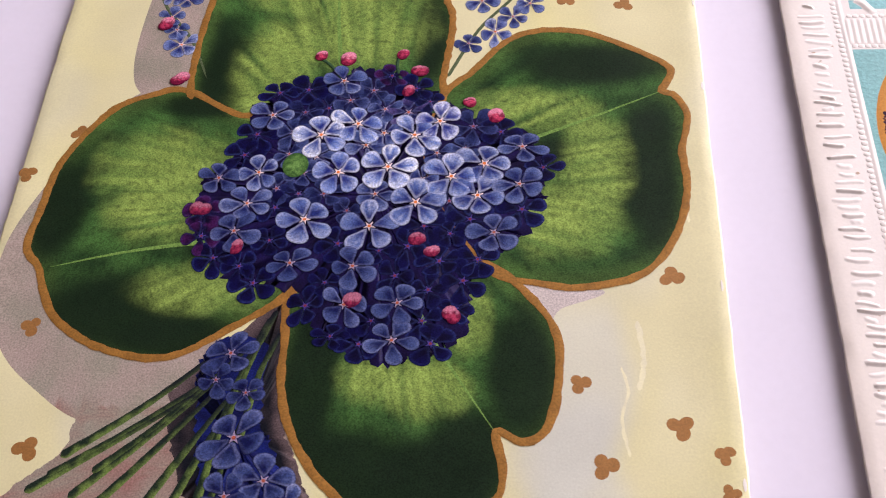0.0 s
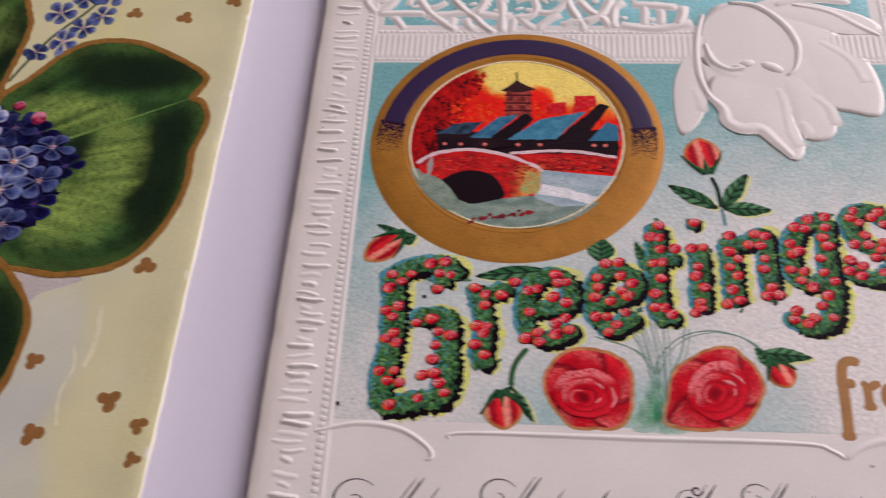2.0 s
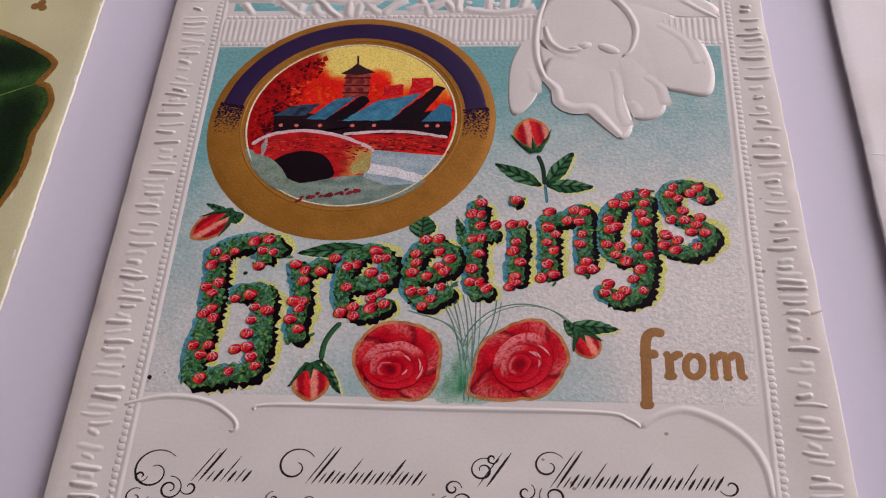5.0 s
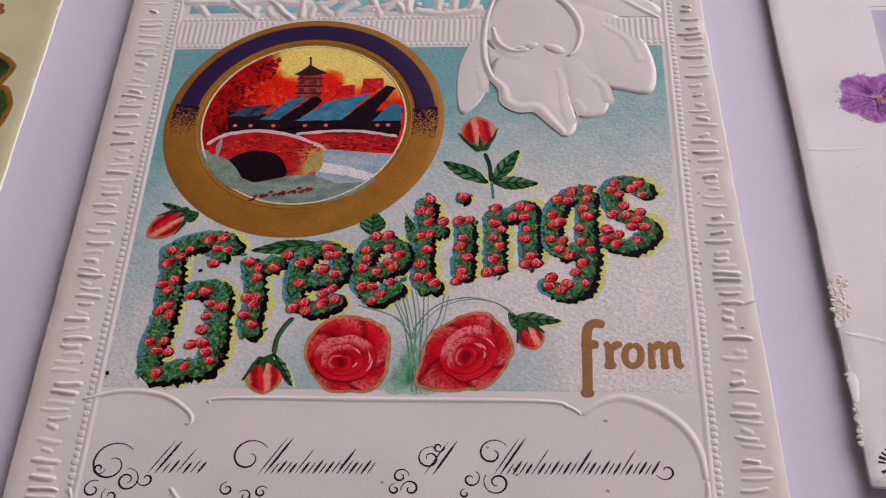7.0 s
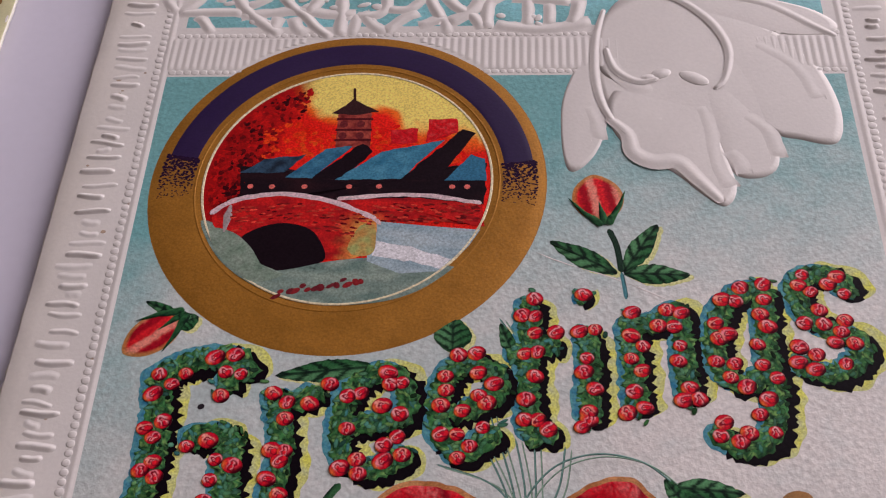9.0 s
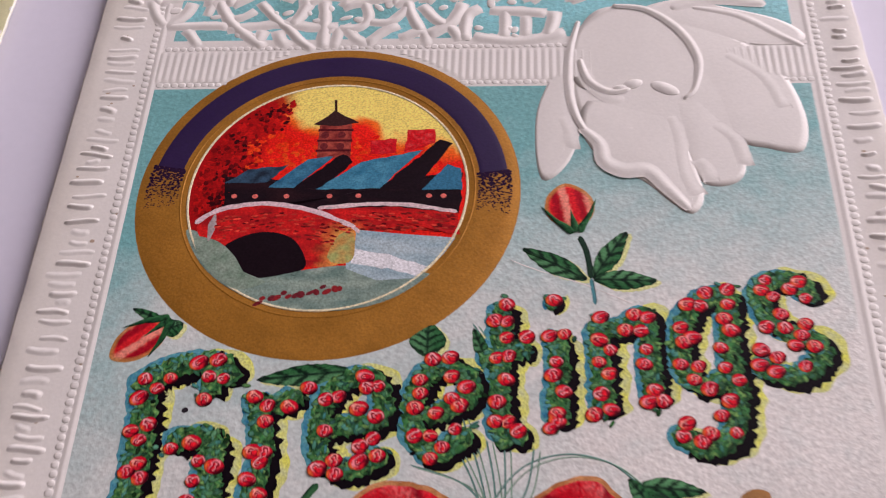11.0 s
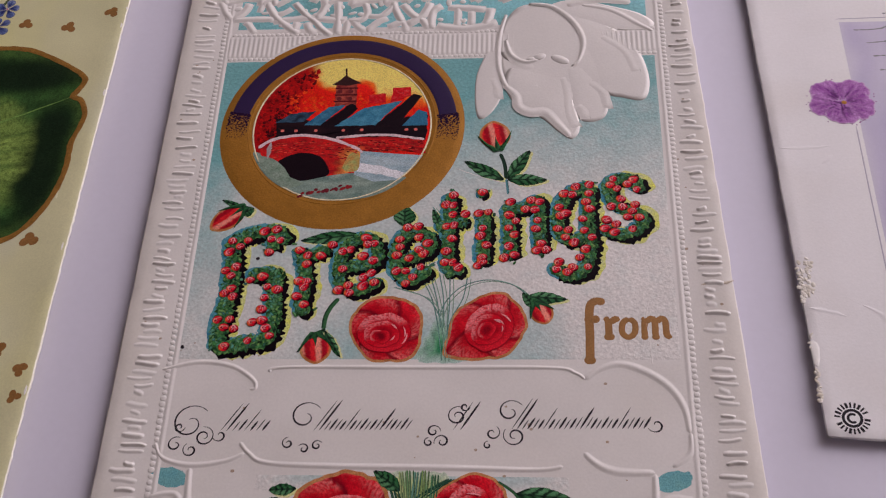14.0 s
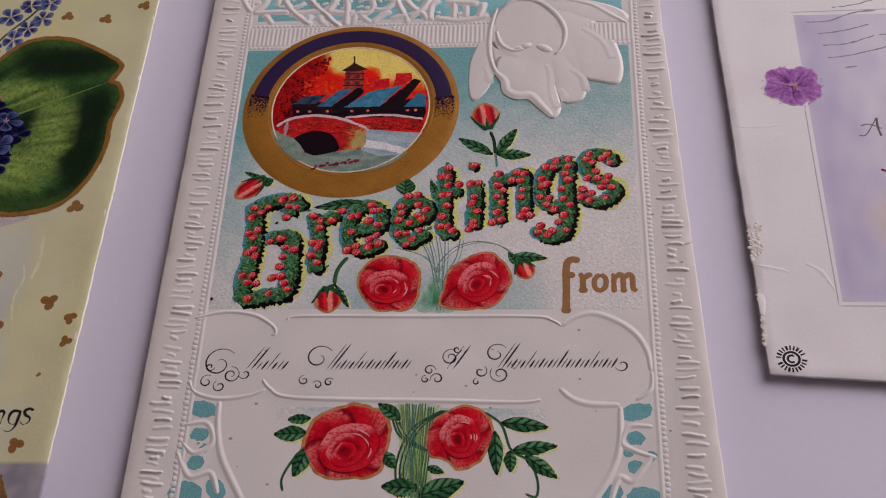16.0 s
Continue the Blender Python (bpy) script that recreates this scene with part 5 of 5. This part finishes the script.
# the bouquet: a dark ground, then blossom upon blossom
bouquet_line = [(-115.2, 5.6), (-107.9, 10.2), (-101.1, 12), (-95.5, 10.4), (-89.9, 6), (-83.9, 2.4), (-77.9, -1.5), (-77.2, -9), (-80, -16.8), (-85.3, -21), (-86.4, -29), (-91.4, -33.4), (-97.2, -33.7), (-103.4, -30), (-106.8, -24), (-113.8, -23), (-119.8, -17), (-120.2, -8), (-116.3, -2.3)]
bouquet = shape("bouquet", bouquet_line, 0.36, lambda r, x, y: mix(S(30, 22, 74), S(16, 10, 34), 0.5 + nz(x * 0.5, y * 0.5)), "dense blue forget-me-not bouquet with pink buds", rings=14, parent=clover_card, wob=1.6, material=GLAZED_INK, centre=(-98, -10))
edge_line = spline(bouquet_line, 1.0, True)


def inside(x, y, line):
    hit = False
    for (ax, ay), (bx, by) in zip(line, line[1:] + line[:1]):
        if (ay > y) != (by > y) and x < ax + (bx - ax) * (y - ay) / (by - ay):
            hit = not hit
    return hit


frng = random.Random(5)


def blossom(x, y, size, light, z, parent, label="", warm=0.0):
    """A five-petalled forget-me-not, its petals rimmed with light and its eye pale with an orange dot."""
    sh = Sheet()
    turn = frng.uniform(0, 72)
    squash = frng.uniform(0.7, 1.0)
    tilt = frng.uniform(0, 180)
    ct, st = math.cos(radians(tilt)), math.sin(radians(tilt))
    rim = mix(S(44, 62, 146), S(224, 230, 246), light)
    mid = mix(S(14, 12, 62), S(104, 130, 200), light)
    deep = mix(S(10, 6, 34), S(36, 48, 128), light)
    if warm:
        mid = mix(mid, S(150, 50, 120), warm)
    for k in range(5):
        a = radians(turn + 72 * k + frng.uniform(-7, 7))
        L, w = size * frng.uniform(0.84, 1.1), size * frng.uniform(0.31, 0.4)
        pts = []
        for u, v in ((0.1, 0.0), (0.36, 0.5), (0.68, 1.0), (0.92, 0.72), (1.0, 0.0), (0.92, -0.72), (0.68, -1.0), (0.36, -0.5)):
            px, py = L * u * math.cos(a) - w * v * math.sin(a), L * u * math.sin(a) + w * v * math.cos(a)
            q = (px * ct + py * st) * squash
            r = -px * st + py * ct
            pts.append((x + q * ct - r * st, y + q * st + r * ct))
        seed, tone = frng.uniform(0, 50), frng.random()

        def ink(r, X, Y, seed=seed, tone=tone):
            d = math.hypot(X - x, Y - y) / size
            vein = nz(math.atan2(Y - y, X - x) * 7, d * 1.5, seed) + 0.5 * nz(X * 3, Y * 3, seed)
            c = mix(deep, mid, step(0.22, 0.8, d) - 0.5 * step(0.05, 0.5, nz(X * 0.9, Y * 0.9, seed + 9)))
            c = mix(c, rim, (0.25 + 0.75 * tone) * light * step(0.35, 0.9, d) * (0.65 + 1.5 * vein))
            c = mix(c, mix(S(78, 96, 178), S(244, 246, 252), light), (0.25 + 0.5 * light) * (0.3 + 0.7 * tone) * step(0.6, 0.85, r) * (0.75 + 0.9 * nz(X * 4, Y * 4, seed)))
            return mix(c, S(12, 8, 44), 0.6 * step(0.92, 1.0, r))
        sh.disc(spline(pts, size * 0.12, True), z + 0.012 * k, 0.16, ink, 9, power=3.0, edge=z - 0.2)
    eye = [(x + size * (0.2 if i % 2 == 0 else 0.07) * math.cos(radians(turn + 36 * i + 36)), y + size * (0.2 if i % 2 == 0 else 0.07) * math.sin(radians(turn + 36 * i + 36))) for i in range(10)]
    sh.disc(eye, z + 0.19, 0.02, plain(mix(S(70, 60, 130), S(244, 222, 222), light * 1.3)), 2)
    sh.disc(oval(x, y, size * 0.06, size * 0.06, 0, 7), z + 0.23, 0.02, plain(mix(S(120, 50, 70), S(230, 130, 70), light * 1.5)), 2)
    return part("blossom", sh, GLAZED_INK, parent, label)


spots = [(-106.7, -13.7), (-98.5, -14.7), (-93, -11), (-103.2, -6.2), (-96.9, -5.3), (-88.7, -6.9), (-85.3, -9.9), (-84.6, -4.8), (-100, -20.7), (-94.2, -25.9), (-94.5, -31), (-113, 3.6), (-106.1, 0.1), (-101.4, 2), (-90.6, 2.4), (-113.5, -6.2),
         (-114.3, -11.2), (-118.6, -7.1), (-107.7, -20.3), (-104, 9.7), (-83.1, -15.6), (-79.8, -2), (-93.8, 0), (-100.5, -26.2), (-115.3, -15.5), (-80.1, -8.1)]
near = len(spots)
tries = 0
while len(spots) < 84 and tries < 6000:
    tries += 1
    x, y = frng.uniform(-121, -77), frng.uniform(-34, 12)
    if inside(x, y, edge_line) and all((x - a) ** 2 + (y - b) ** 2 > (3.0 if i >= near else 3.6) ** 2 for i, (a, b) in enumerate(spots)):
        spots.append((x, y))
for i, (x, y) in sorted(enumerate(spots), key=lambda e: -e[0]):
    d = math.hypot((x + 98) / 20, (y + 4) / 17)
    light = max(0.0, min(1.0, 1.14 - 1.0 * d - 0.03 * max(0, -14 - y) + (0.12 if i < near else -0.42) + frng.uniform(-0.12, 0.16)))
    if y < -18:
        light *= 0.55
    if i < near:
        light = max(light, 0.26)
    blossom(x, y, (3.95 if d < 0.75 else 3.4) if i < near else frng.uniform(2.4, 3.6), light, 0.42 + (0.3 if i < near else 0.0) + frng.uniform(0, 0.12), bouquet, warm=0.15 if frng.random() < 0.05 else 0.0)


def pink_bud(x, y, r, parent, dark=0.0):
    for k in range(2):
        ox, oy = frng.uniform(-0.6, 0.6) * r, frng.uniform(-0.5, 0.5) * r
        part("pink_bud", Sheet().disc(oval(x + ox, y + oy, r, r * 0.85, frng.uniform(0, 90), 12), 0.8 + 0.05 * k, 0.3, lambda q, X, Y: mix(mix(mix(S(196, 66, 100), S(110, 16, 52), step(0.1, 0.9, q + nz(X * 2, Y * 2))), S(232, 150, 176), 0.8 * step(0.1, 0.5, (Y - y) / r + 0.6 * nz(X * 3, Y * 3))), S(60, 16, 50), dark + 0.3 * step(0.8, 1, q)), 5, power=2.2, edge=0.1), GLAZED_INK, parent)


for x, y, d in ((-107.7, 14.6, 0), (-104.3, 13.7, 0), (-96.7, 15, 0.1), (-94.1, 11.7, 0.2), (-94.7, 8, 0.3), (-87, 5.9, 0), (-83.5, 3.2, 0), (-115.1, -17.8, 0.4), (-87.8, -27.5, 0.3), (-120.3, -12.1, 0.5), (-90.2, -18.6, 0.35), (-92, -16.5, 0.4), (-100, -26, 0.5)):
    pink_bud(x, y, frng.uniform(0.85, 1.15), bouquet, d)
shape("green_bud", oval(-108.9, -5.0, 1.7, 2.0, 0, 14), 0.85, lambda r, x, y: mix(S(110, 150, 80), S(50, 84, 40), r + nz(x * 2, y * 2)), "small green bud among the blossoms", parent=bouquet, material=GLAZED_INK, h=0.2)
for pts in ([(-104.3, 10), (-106, 12.5), (-107.6, 14)], [(-96, 9), (-97, 12.5), (-96.7, 14.6)], [(-92, 4), (-88, 4.8), (-86.6, 6)]):
    stem(pts, 0.45, S(60, 90, 60), bouquet, 0.5)

# sprays of blossom and stalks beyond and below the leaves
shape("dark_shading", [(-107, -24.5), (-106.9, -34), (-105.6, -42), (-102.4, -50), (-101, -57), (-111, -60), (-118, -50), (-120, -40), (-114, -32)], 0.03, lambda r, x, y: mix(S(20, 22, 30), S(92, 78, 80), step(0.65, 1.0, r) + 0.5 * nz(x * 0.4, y * 0.4)), "dark printed shade between the stalks", rings=10, parent=clover_card, wob=0.6, material=GLAZED_INK)
for pts in ([(-115.6, -33.9), (-122, -40), (-130, -46.2)], [(-116.2, -38.3), (-124, -44), (-133, -50.4)], [(-113.7, -36), (-121, -44), (-128, -51)], [(-112, -38), (-116, -45), (-121, -54)], [(-109, -28), (-112, -38), (-114, -52)], [(-107.6, -30), (-109.4, -36), (-110.4, -44)], [(-111, -32), (-119, -41.5), (-126, -48)], [(-110, -40), (-112, -48), (-113.4, -58)], [(-113, -35), (-123, -43), (-131, -48.6)], [(-114, -38), (-121, -47), (-126, -53)], [(-111, -37), (-114.6, -46), (-118, -55)], [(-108.4, -27), (-110.6, -34), (-112.4, -42)]):
    part("stalk", Sheet().ribbon(spline(pts, 0.6), lambda s: 1.05 * (0.6 + 0.5 * s), 0.06, 0.12, lambda s, u, x, y: mix(mix(S(30, 42, 34), S(104, 126, 64), 0.3 + u * 0.7 + 0.9 * nz(x, y)), S(24, 26, 36), 1.0 - 1.6 * s), 8, 0.12), GLAZED_INK, clover_card, "long green flower stalk")
spray = shape("flower_spray", [(-114.6, -31), (-109.4, -31.6), (-108.6, -40), (-106, -46), (-103, -54), (-112, -56), (-114.6, -46), (-116.4, -36)], 0.1, lambda r, x, y: mix(S(16, 18, 60), S(26, 36, 104), 0.5 + nz(x * 0.6, y * 0.6)), "dark blue blossoms hanging over the stalks", rings=8, parent=clover_card, wob=1.2, material=GLAZED_INK)
for x, y, s, l in ((-113, -32.9, 3.5, 0.03), (-111, -43.6, 4.4, 0.07), (-107, -48.6, 3.6, 0.1), (-114.2, -36.4, 2.6, 0.0), (-104.5, -51.4, 3.0, 0.2), (-110.5, -38, 2.6, 0.0), (-111, -50.5, 3.4, 0.06)):
    blossom(x, y, s, l + 0.16, 0.3, spray)
for cx, cy, flip in ((-84, 19.5, 1), (-128.4, 17.6, -1)):
    spray = part("flower_spray", Sheet().ribbon(spline([(cx - 6 * flip, cy - 9), (cx - 2 * flip, cy), (cx + 3 * flip, cy + 7), (cx + 6 * flip, cy + 14)], 0.6), 0.5, 0.03, 0.15, plain(S(84, 96, 70)), 4), GLAZED_INK, clover_card, "sprig of pale blue forget-me-nots with buds")
    for dx, dy, s, l in ((0.2, -0.6, 3.1, 0.6), (2.6, 2.4, 2.4, 0.4), (5.0, 5.0, 2.4, 0.45), (-1.8, 5.6, 2.8, 0.45), (-3.4, -2.8, 2.2, 0.25), (1.6, 8.6, 2.6, 0.4), (5.6, 9.4, 2.4, 0.5)):
        if flip > 0 or (dx > -1 and dy > -2):
            blossom(cx + (dx if flip > 0 else -dx * 0.5 + 0.6), cy + dy, s * (1 if flip > 0 else 0.95), l, 0.15, spray)
    for dx, dy in (((-2.2, 3.6), (1.7, -7.4)) if flip < 0 else ()):
        pink_bud(cx + dx, cy + dy, 1.1, spray, 0.1)

# gold clover marks scattered over the cream ground
for n, (x, y, r) in enumerate(((-138.7, 0.7, 1.1), (-144.1, -6.4, 1.1), (-137.6, -29.5, 1.2), (-134.2, -45.4, 1.35), (-62.1, -21.9, 1.25), (-73, -36.3, 1.1), (-62.4, -41.5, 1.3), (-70.5, -46.2, 1.3), (-57.9, -44.7, 1.0), (-57.7, -49.1, 0.9),
                               (-66, 24, 1.15), (-74, 25, 1.1), (-58.8, 27.5, 1.1), (-61, -55.3, 0.55), (-61.6, -67.4, 1.15), (-67.4, -60.2, 0.7), (-69, 36, 1.1), (-135, 36, 1.1))):
    r *= 0.84
    sh = Sheet()
    turn = frng.uniform(0, 360)
    for k in range(3 if n != 13 else 1):
        a = radians(turn + 110 * k)
        sh.disc(spline(oval(x + r * 0.72 * math.cos(a), y + r * 0.72 * math.sin(a), r * frng.uniform(0.72, 0.88), r * 0.7, frng.uniform(0, 180), 7), 0.3, True), 0.015 + 0.006 * k, 0.01, plain(S(150, 106, 52)), 3)
    sh.disc(oval(x, y, r * 0.55, r * 0.55, 0, 8), 0.035, 0.005, plain(S(150, 106, 52)), 2)
    part("clover_mark", sh, BRONZE, clover_card, "small gold three-lobed clover mark" if r > 0.5 else "small gold dot")

# readable end of a printed word in black letter
for ch, strokes in (("n", ([(-66.6, -61.9), (-66.1, -61.6), (-66.2, -62.6), (-66.4, -63.8)], [(-66.2, -62.2), (-65.3, -61.6), (-64.8, -61.9), (-64.9, -62.9), (-65.0, -63.9)])),
                    ("g", ([(-62.2, -61.7), (-63.3, -61.6), (-63.8, -62.3), (-63.7, -63.5), (-62.9, -63.9), (-62.4, -63.5)], [(-62.2, -61.5), (-62.3, -62.8), (-62.5, -64.2), (-63.2, -65.1), (-64.1, -65.0)])),
                    ("s", ([(-60.1, -61.5), (-60.8, -61.2), (-61.5, -61.6), (-61.2, -62.3), (-60.4, -62.8), (-60.5, -63.6), (-61.3, -63.9), (-61.9, -63.4)],))):
    sh = Sheet()
    for n, pts in enumerate(strokes):
        sh.ribbon(spline(pts, 0.15), lambda q: 0.34 + 0.2 * math.sin(5.5 * q), 0.03 + 0.004 * n, 0.03, plain(S(30, 28, 34)), 4, 0.0, False)
    part("printed_letter", sh, BLACK_INK, clover_card, "black letter %s of a printed word" % ch)
# scuffed streaks in the glaze
for pts, w in (([(-68.4, -34), (-67.8, -37.2), (-68.6, -40.5), (-67.9, -45)], 0.35), ([(-66.4, -28), (-65.9, -33), (-66.6, -37)], 0.6), ([(-60, -8), (-59.6, -14)], 0.3)):
    part("scuff", Sheet().ribbon(spline(pts, 0.5), w, 0.004, 0.006, lambda s, u, x, y: mix(S(220, 216, 188), S(236, 232, 196), 0.5 + nz(x, y * 0.5)), 6, 1.0, rate=1.5), GLAZED, clover_card)
# rubbed spots along the long edge
for k in range(9):
    y = frng.uniform(-82, 54)
    part("worn_spot", Sheet().disc(spline(oval(-56.3 + frng.uniform(-0.3, 0.1), y, frng.uniform(0.1, 0.22), frng.uniform(0.3, 0.8), 0, 7), 0.2, True), 0.01, 0.02, plain(S(246, 242, 236)), 2), SMOOTH, clover_card, warp=left_warp)

# ---------------------------------------------------------------- the address side of a third card
def right_warp(x, y):
    return 0.1 * step(58, 53, x) + 0.08 * step(-50, -56, y)


CARD_WARP[0], RELIEF[0] = right_warp, 0.3


post_card = thing("postcard", "off-white postcard with a purple pansy, its edge torn", "postcard", "postcards on the table")
OFF = S(240, 236, 237)
LILAC = S(192, 182, 212)
board(post_card, 53.7, 142.5, -54.4, 84, 0.5, lambda x, y: mix(OFF, S(222, 212, 204), 0.4 * nz(x * 0.1, y * 0.1)), SMOOTH, right_warp, 0.13, 17.0, 0.8, (-0.025, 0.0), -0.06)


def lilac(x, y):
    k = 0.9 - 0.35 * step(68, 80, x) * step(-40, -10, y) + 0.25 * nz(x * 0.3, y * 0.15)
    c = mix(OFF, LILAC, k * (0.6 + 0.4 * step(0.0, 2.5, min(x - 66.5, y + 42.2))))
    return mix(c, S(222, 204, 180), 0.6 * step(9, 2, math.hypot(x - 80, y + 26)))


part("lilac_panel", grid(Sheet(), 66.6, 131, -42.2, 22.4, 0.015, lilac, 0.8), SMOOTH, post_card, "pale lilac printed panel with a thin frame")
for pts in ([(66.6, -1), (66.6, -20), (66.7, -42.2)], [(66.7, -42.2), (90, -42.3), (131, -42.4)], [(66.9, 22.4), (90, 23), (131, 24)]):
    part("frame_line", Sheet().ribbon(spline(pts, 2.0), 0.2, 0.02, 0.03, plain(S(186, 178, 192)), 4), SMOOTH, post_card)
pansy = part("pansy", Sheet().disc(spline(oval(65, 3.9, 2.4, 2.2, 0, 10), 0.4, True), 0.02, 0.02, plain(S(112, 40, 120)), 3), INK, post_card, "purple violet pansy with ruffled petals")


def pansy_ink(cx, cy):
    def ink(r, x, y):
        a = math.atan2(y - 3.9, x - 65)
        c = mix(S(136, 54, 148), S(202, 146, 208), 0.5 + 0.7 * nz(a * 9, r * 2, cx))
        c = mix(c, S(84, 16, 96), 0.95 * step(-0.05, 0.3, nz(a * 5, math.hypot(x - 65, y - 3.9) * 0.3, 4)) * step(4.6, 1.0, math.hypot(x - 65, y - 3.9)))
        return mix(c, S(232, 206, 232), step(0.9, 1.0, r) * 0.6)
    return ink


for n, (x, y, rx, ry, a) in enumerate(((63.4, 6.1, 3.1, 2.5, 15), (67.0, 6.2, 2.9, 2.4, -15), (62.4, 3.4, 2.5, 2.4, 60), (67.8, 3.2, 2.4, 2.9, 0), (65.0, 1.9, 3.0, 2.5, 0))):
    part("petal", Sheet().disc([(px + 0.45 * nz(px * 1.6, py * 1.6), py + 0.45 * nz(px * 1.6, py * 1.6, 5)) for px, py in oval(x, y, rx, ry, a, 40)], 0.05 + 0.03 * n, 0.12, pansy_ink(x, y), 8), INK, pansy)
part("pansy_eye", Sheet().disc(oval(65.5, 3.8, 0.42, 0.36, 0, 10), 0.34, 0.05, plain(S(190, 130, 60)), 2), INK, pansy)
for k in range(26):
    a = frng.uniform(0, 6.28)
    part("pansy_dot", Sheet().disc(oval(65 + 5.1 * math.cos(a) * frng.uniform(0.98, 1.12), 4 + 4.6 * math.sin(a) * frng.uniform(0.98, 1.12), 0.13, 0.11, 0, 6), 0.02, 0.01, plain(S(150, 90, 150)), 1), INK, pansy)

# round publisher's stamp: a ringed c with unreadable lettering as bars
stamp = part("stamp", Sheet().ribbon(oval(58.15, -51.75, 1.2, 1.2, 0, 40) + oval(58.15, -51.75, 1.2, 1.2, 0, 40)[:1], 0.4, 0.02, 0.02, plain(S(30, 30, 36)), 4, 0, False), BLACK_INK, post_card, "round black printed copyright stamp")
part("letter_c", Sheet().ribbon([(58.2 + 0.62 * math.cos(radians(a)), -51.75 + 0.62 * math.sin(radians(a))) for a in range(45, 320, 12)], 0.36, 0.02, 0.02, plain(S(30, 30, 36)), 4), BLACK_INK, stamp)
for k in range(22):
    a = radians(360 * k / 22 + 8)
    if k in (0, 11):
        continue
    x, y = 58.15 + 1.95 * math.cos(a), -51.75 + 1.95 * math.sin(a)
    part("stamp_bar", Sheet().ribbon([(x - 0.4 * math.cos(a), y - 0.4 * math.sin(a)), (x, y), (x + 0.4 * math.cos(a), y + 0.4 * math.sin(a))], 0.26 if k % 3 else 0.36, 0.02, 0.02, plain(S(30, 30, 36)), 4, 0, False), BLACK_INK, stamp)
# handwriting and postmark strokes
pen = surface("iron_gall_ink", rough=0.5, grain=0.3, colour=S(88, 84, 72))
faded = surface("postmark_ink", rough=0.6, grain=0.45, grain_mm=0.5, colour=S(142, 140, 146))
for pts, w in (([(75, -7.5), (76.3, -7.4), (78.6, -3.6)], 0.2), ([(78.6, -3.6), (78.5, -5.9), (78.8, -7.8)], 0.4), ([(75.6, -5.5), (77.1, -5.1), (79.1, -6.1)], 0.2)):
    part("written_stroke", Sheet().ribbon(spline(pts, 0.2), w, 0.03, 0.02, plain(S(80, 76, 66)), 4), pen, post_card, "stroke of a handwritten letter A")
part("written_stroke", Sheet().ribbon(spline([(77.5, -15.1), (78.1, -15.3), (78.6, -15.6)], 0.2), 0.5, 0.03, 0.02, plain(S(120, 60, 66)), 4), INK, post_card)
for pts in ([(69.4, 19.8), (73.6, 20), (78.2, 22), (82.5, 22.5)], [(71.7, 13.9), (75.9, 14.1), (81.4, 16.1)], [(72.2, 10.7), (76.4, 11.3), (83.8, 13.4)], [(74.7, 23.5), (79.6, 24.3), (86.2, 26.9)], [(74.9, 8.3), (77.2, 8.6)], [(71.1, 16.8), (75.3, 17.3), (80.8, 19)], [(82.2, 16.3), (86.7, 16.8), (92.1, 18.2)]):
    part("postmark_line", Sheet().ribbon(spline(pts, 0.4), 0.28, 0.03, 0.015, plain(S(110, 108, 116)), 4, 1.2, seed=pts[0][1]), faded, post_card, "wavy faded postmark line")
# torn, fibrous edge and creases
for k in range(110):
    y = -33.5 + 7.5 * frng.random() ** 1.3 if k < 84 else frng.uniform(-50, -38)
    x = 54.0 + frng.uniform(-0.15, 2.2) * step(-34, -31, y) if k < 84 else 54.2 + frng.uniform(-0.1, 0.5)
    part("paper_fibre", Sheet().disc(spline(oval(x, y, frng.uniform(0.15, 0.5), frng.uniform(0.12, 0.35), frng.uniform(0, 180), 7), 0.14, True), 0.0, frng.uniform(0.05, 0.24), plain(mix(S(236, 230, 222), S(206, 196, 180), frng.random())), 3, power=2), PAPER, post_card, warp=right_warp)
for pts in ([(54.8, -34.5), (58, -35.2), (59.9, -35.9)], [(62.3, -34), (64.8, -35.7), (66.1, -38.4), (66.6, -39.5)], [(54, -5.3), (57.9, -5.4), (62, -5)], [(60.3, -8.5), (62.2, -6.8)]):
    part("crease", Sheet().ribbon(spline(pts, 0.5), lambda s: 0.8 * math.sin(math.pi * s) + 0.05, 0.005, 0.13, plain(OFF), 8, 0.8, soft=True), SMOOTH, post_card)
shape("torn_corner", [(54.2, -40), (55.1, -40.2), (55.3, -42.1), (54.9, -43.8), (54.3, -43.4)], 0.02, plain(S(244, 240, 236)), "", parent=post_card, material=PAPER, wob=0.2, h=0.2)
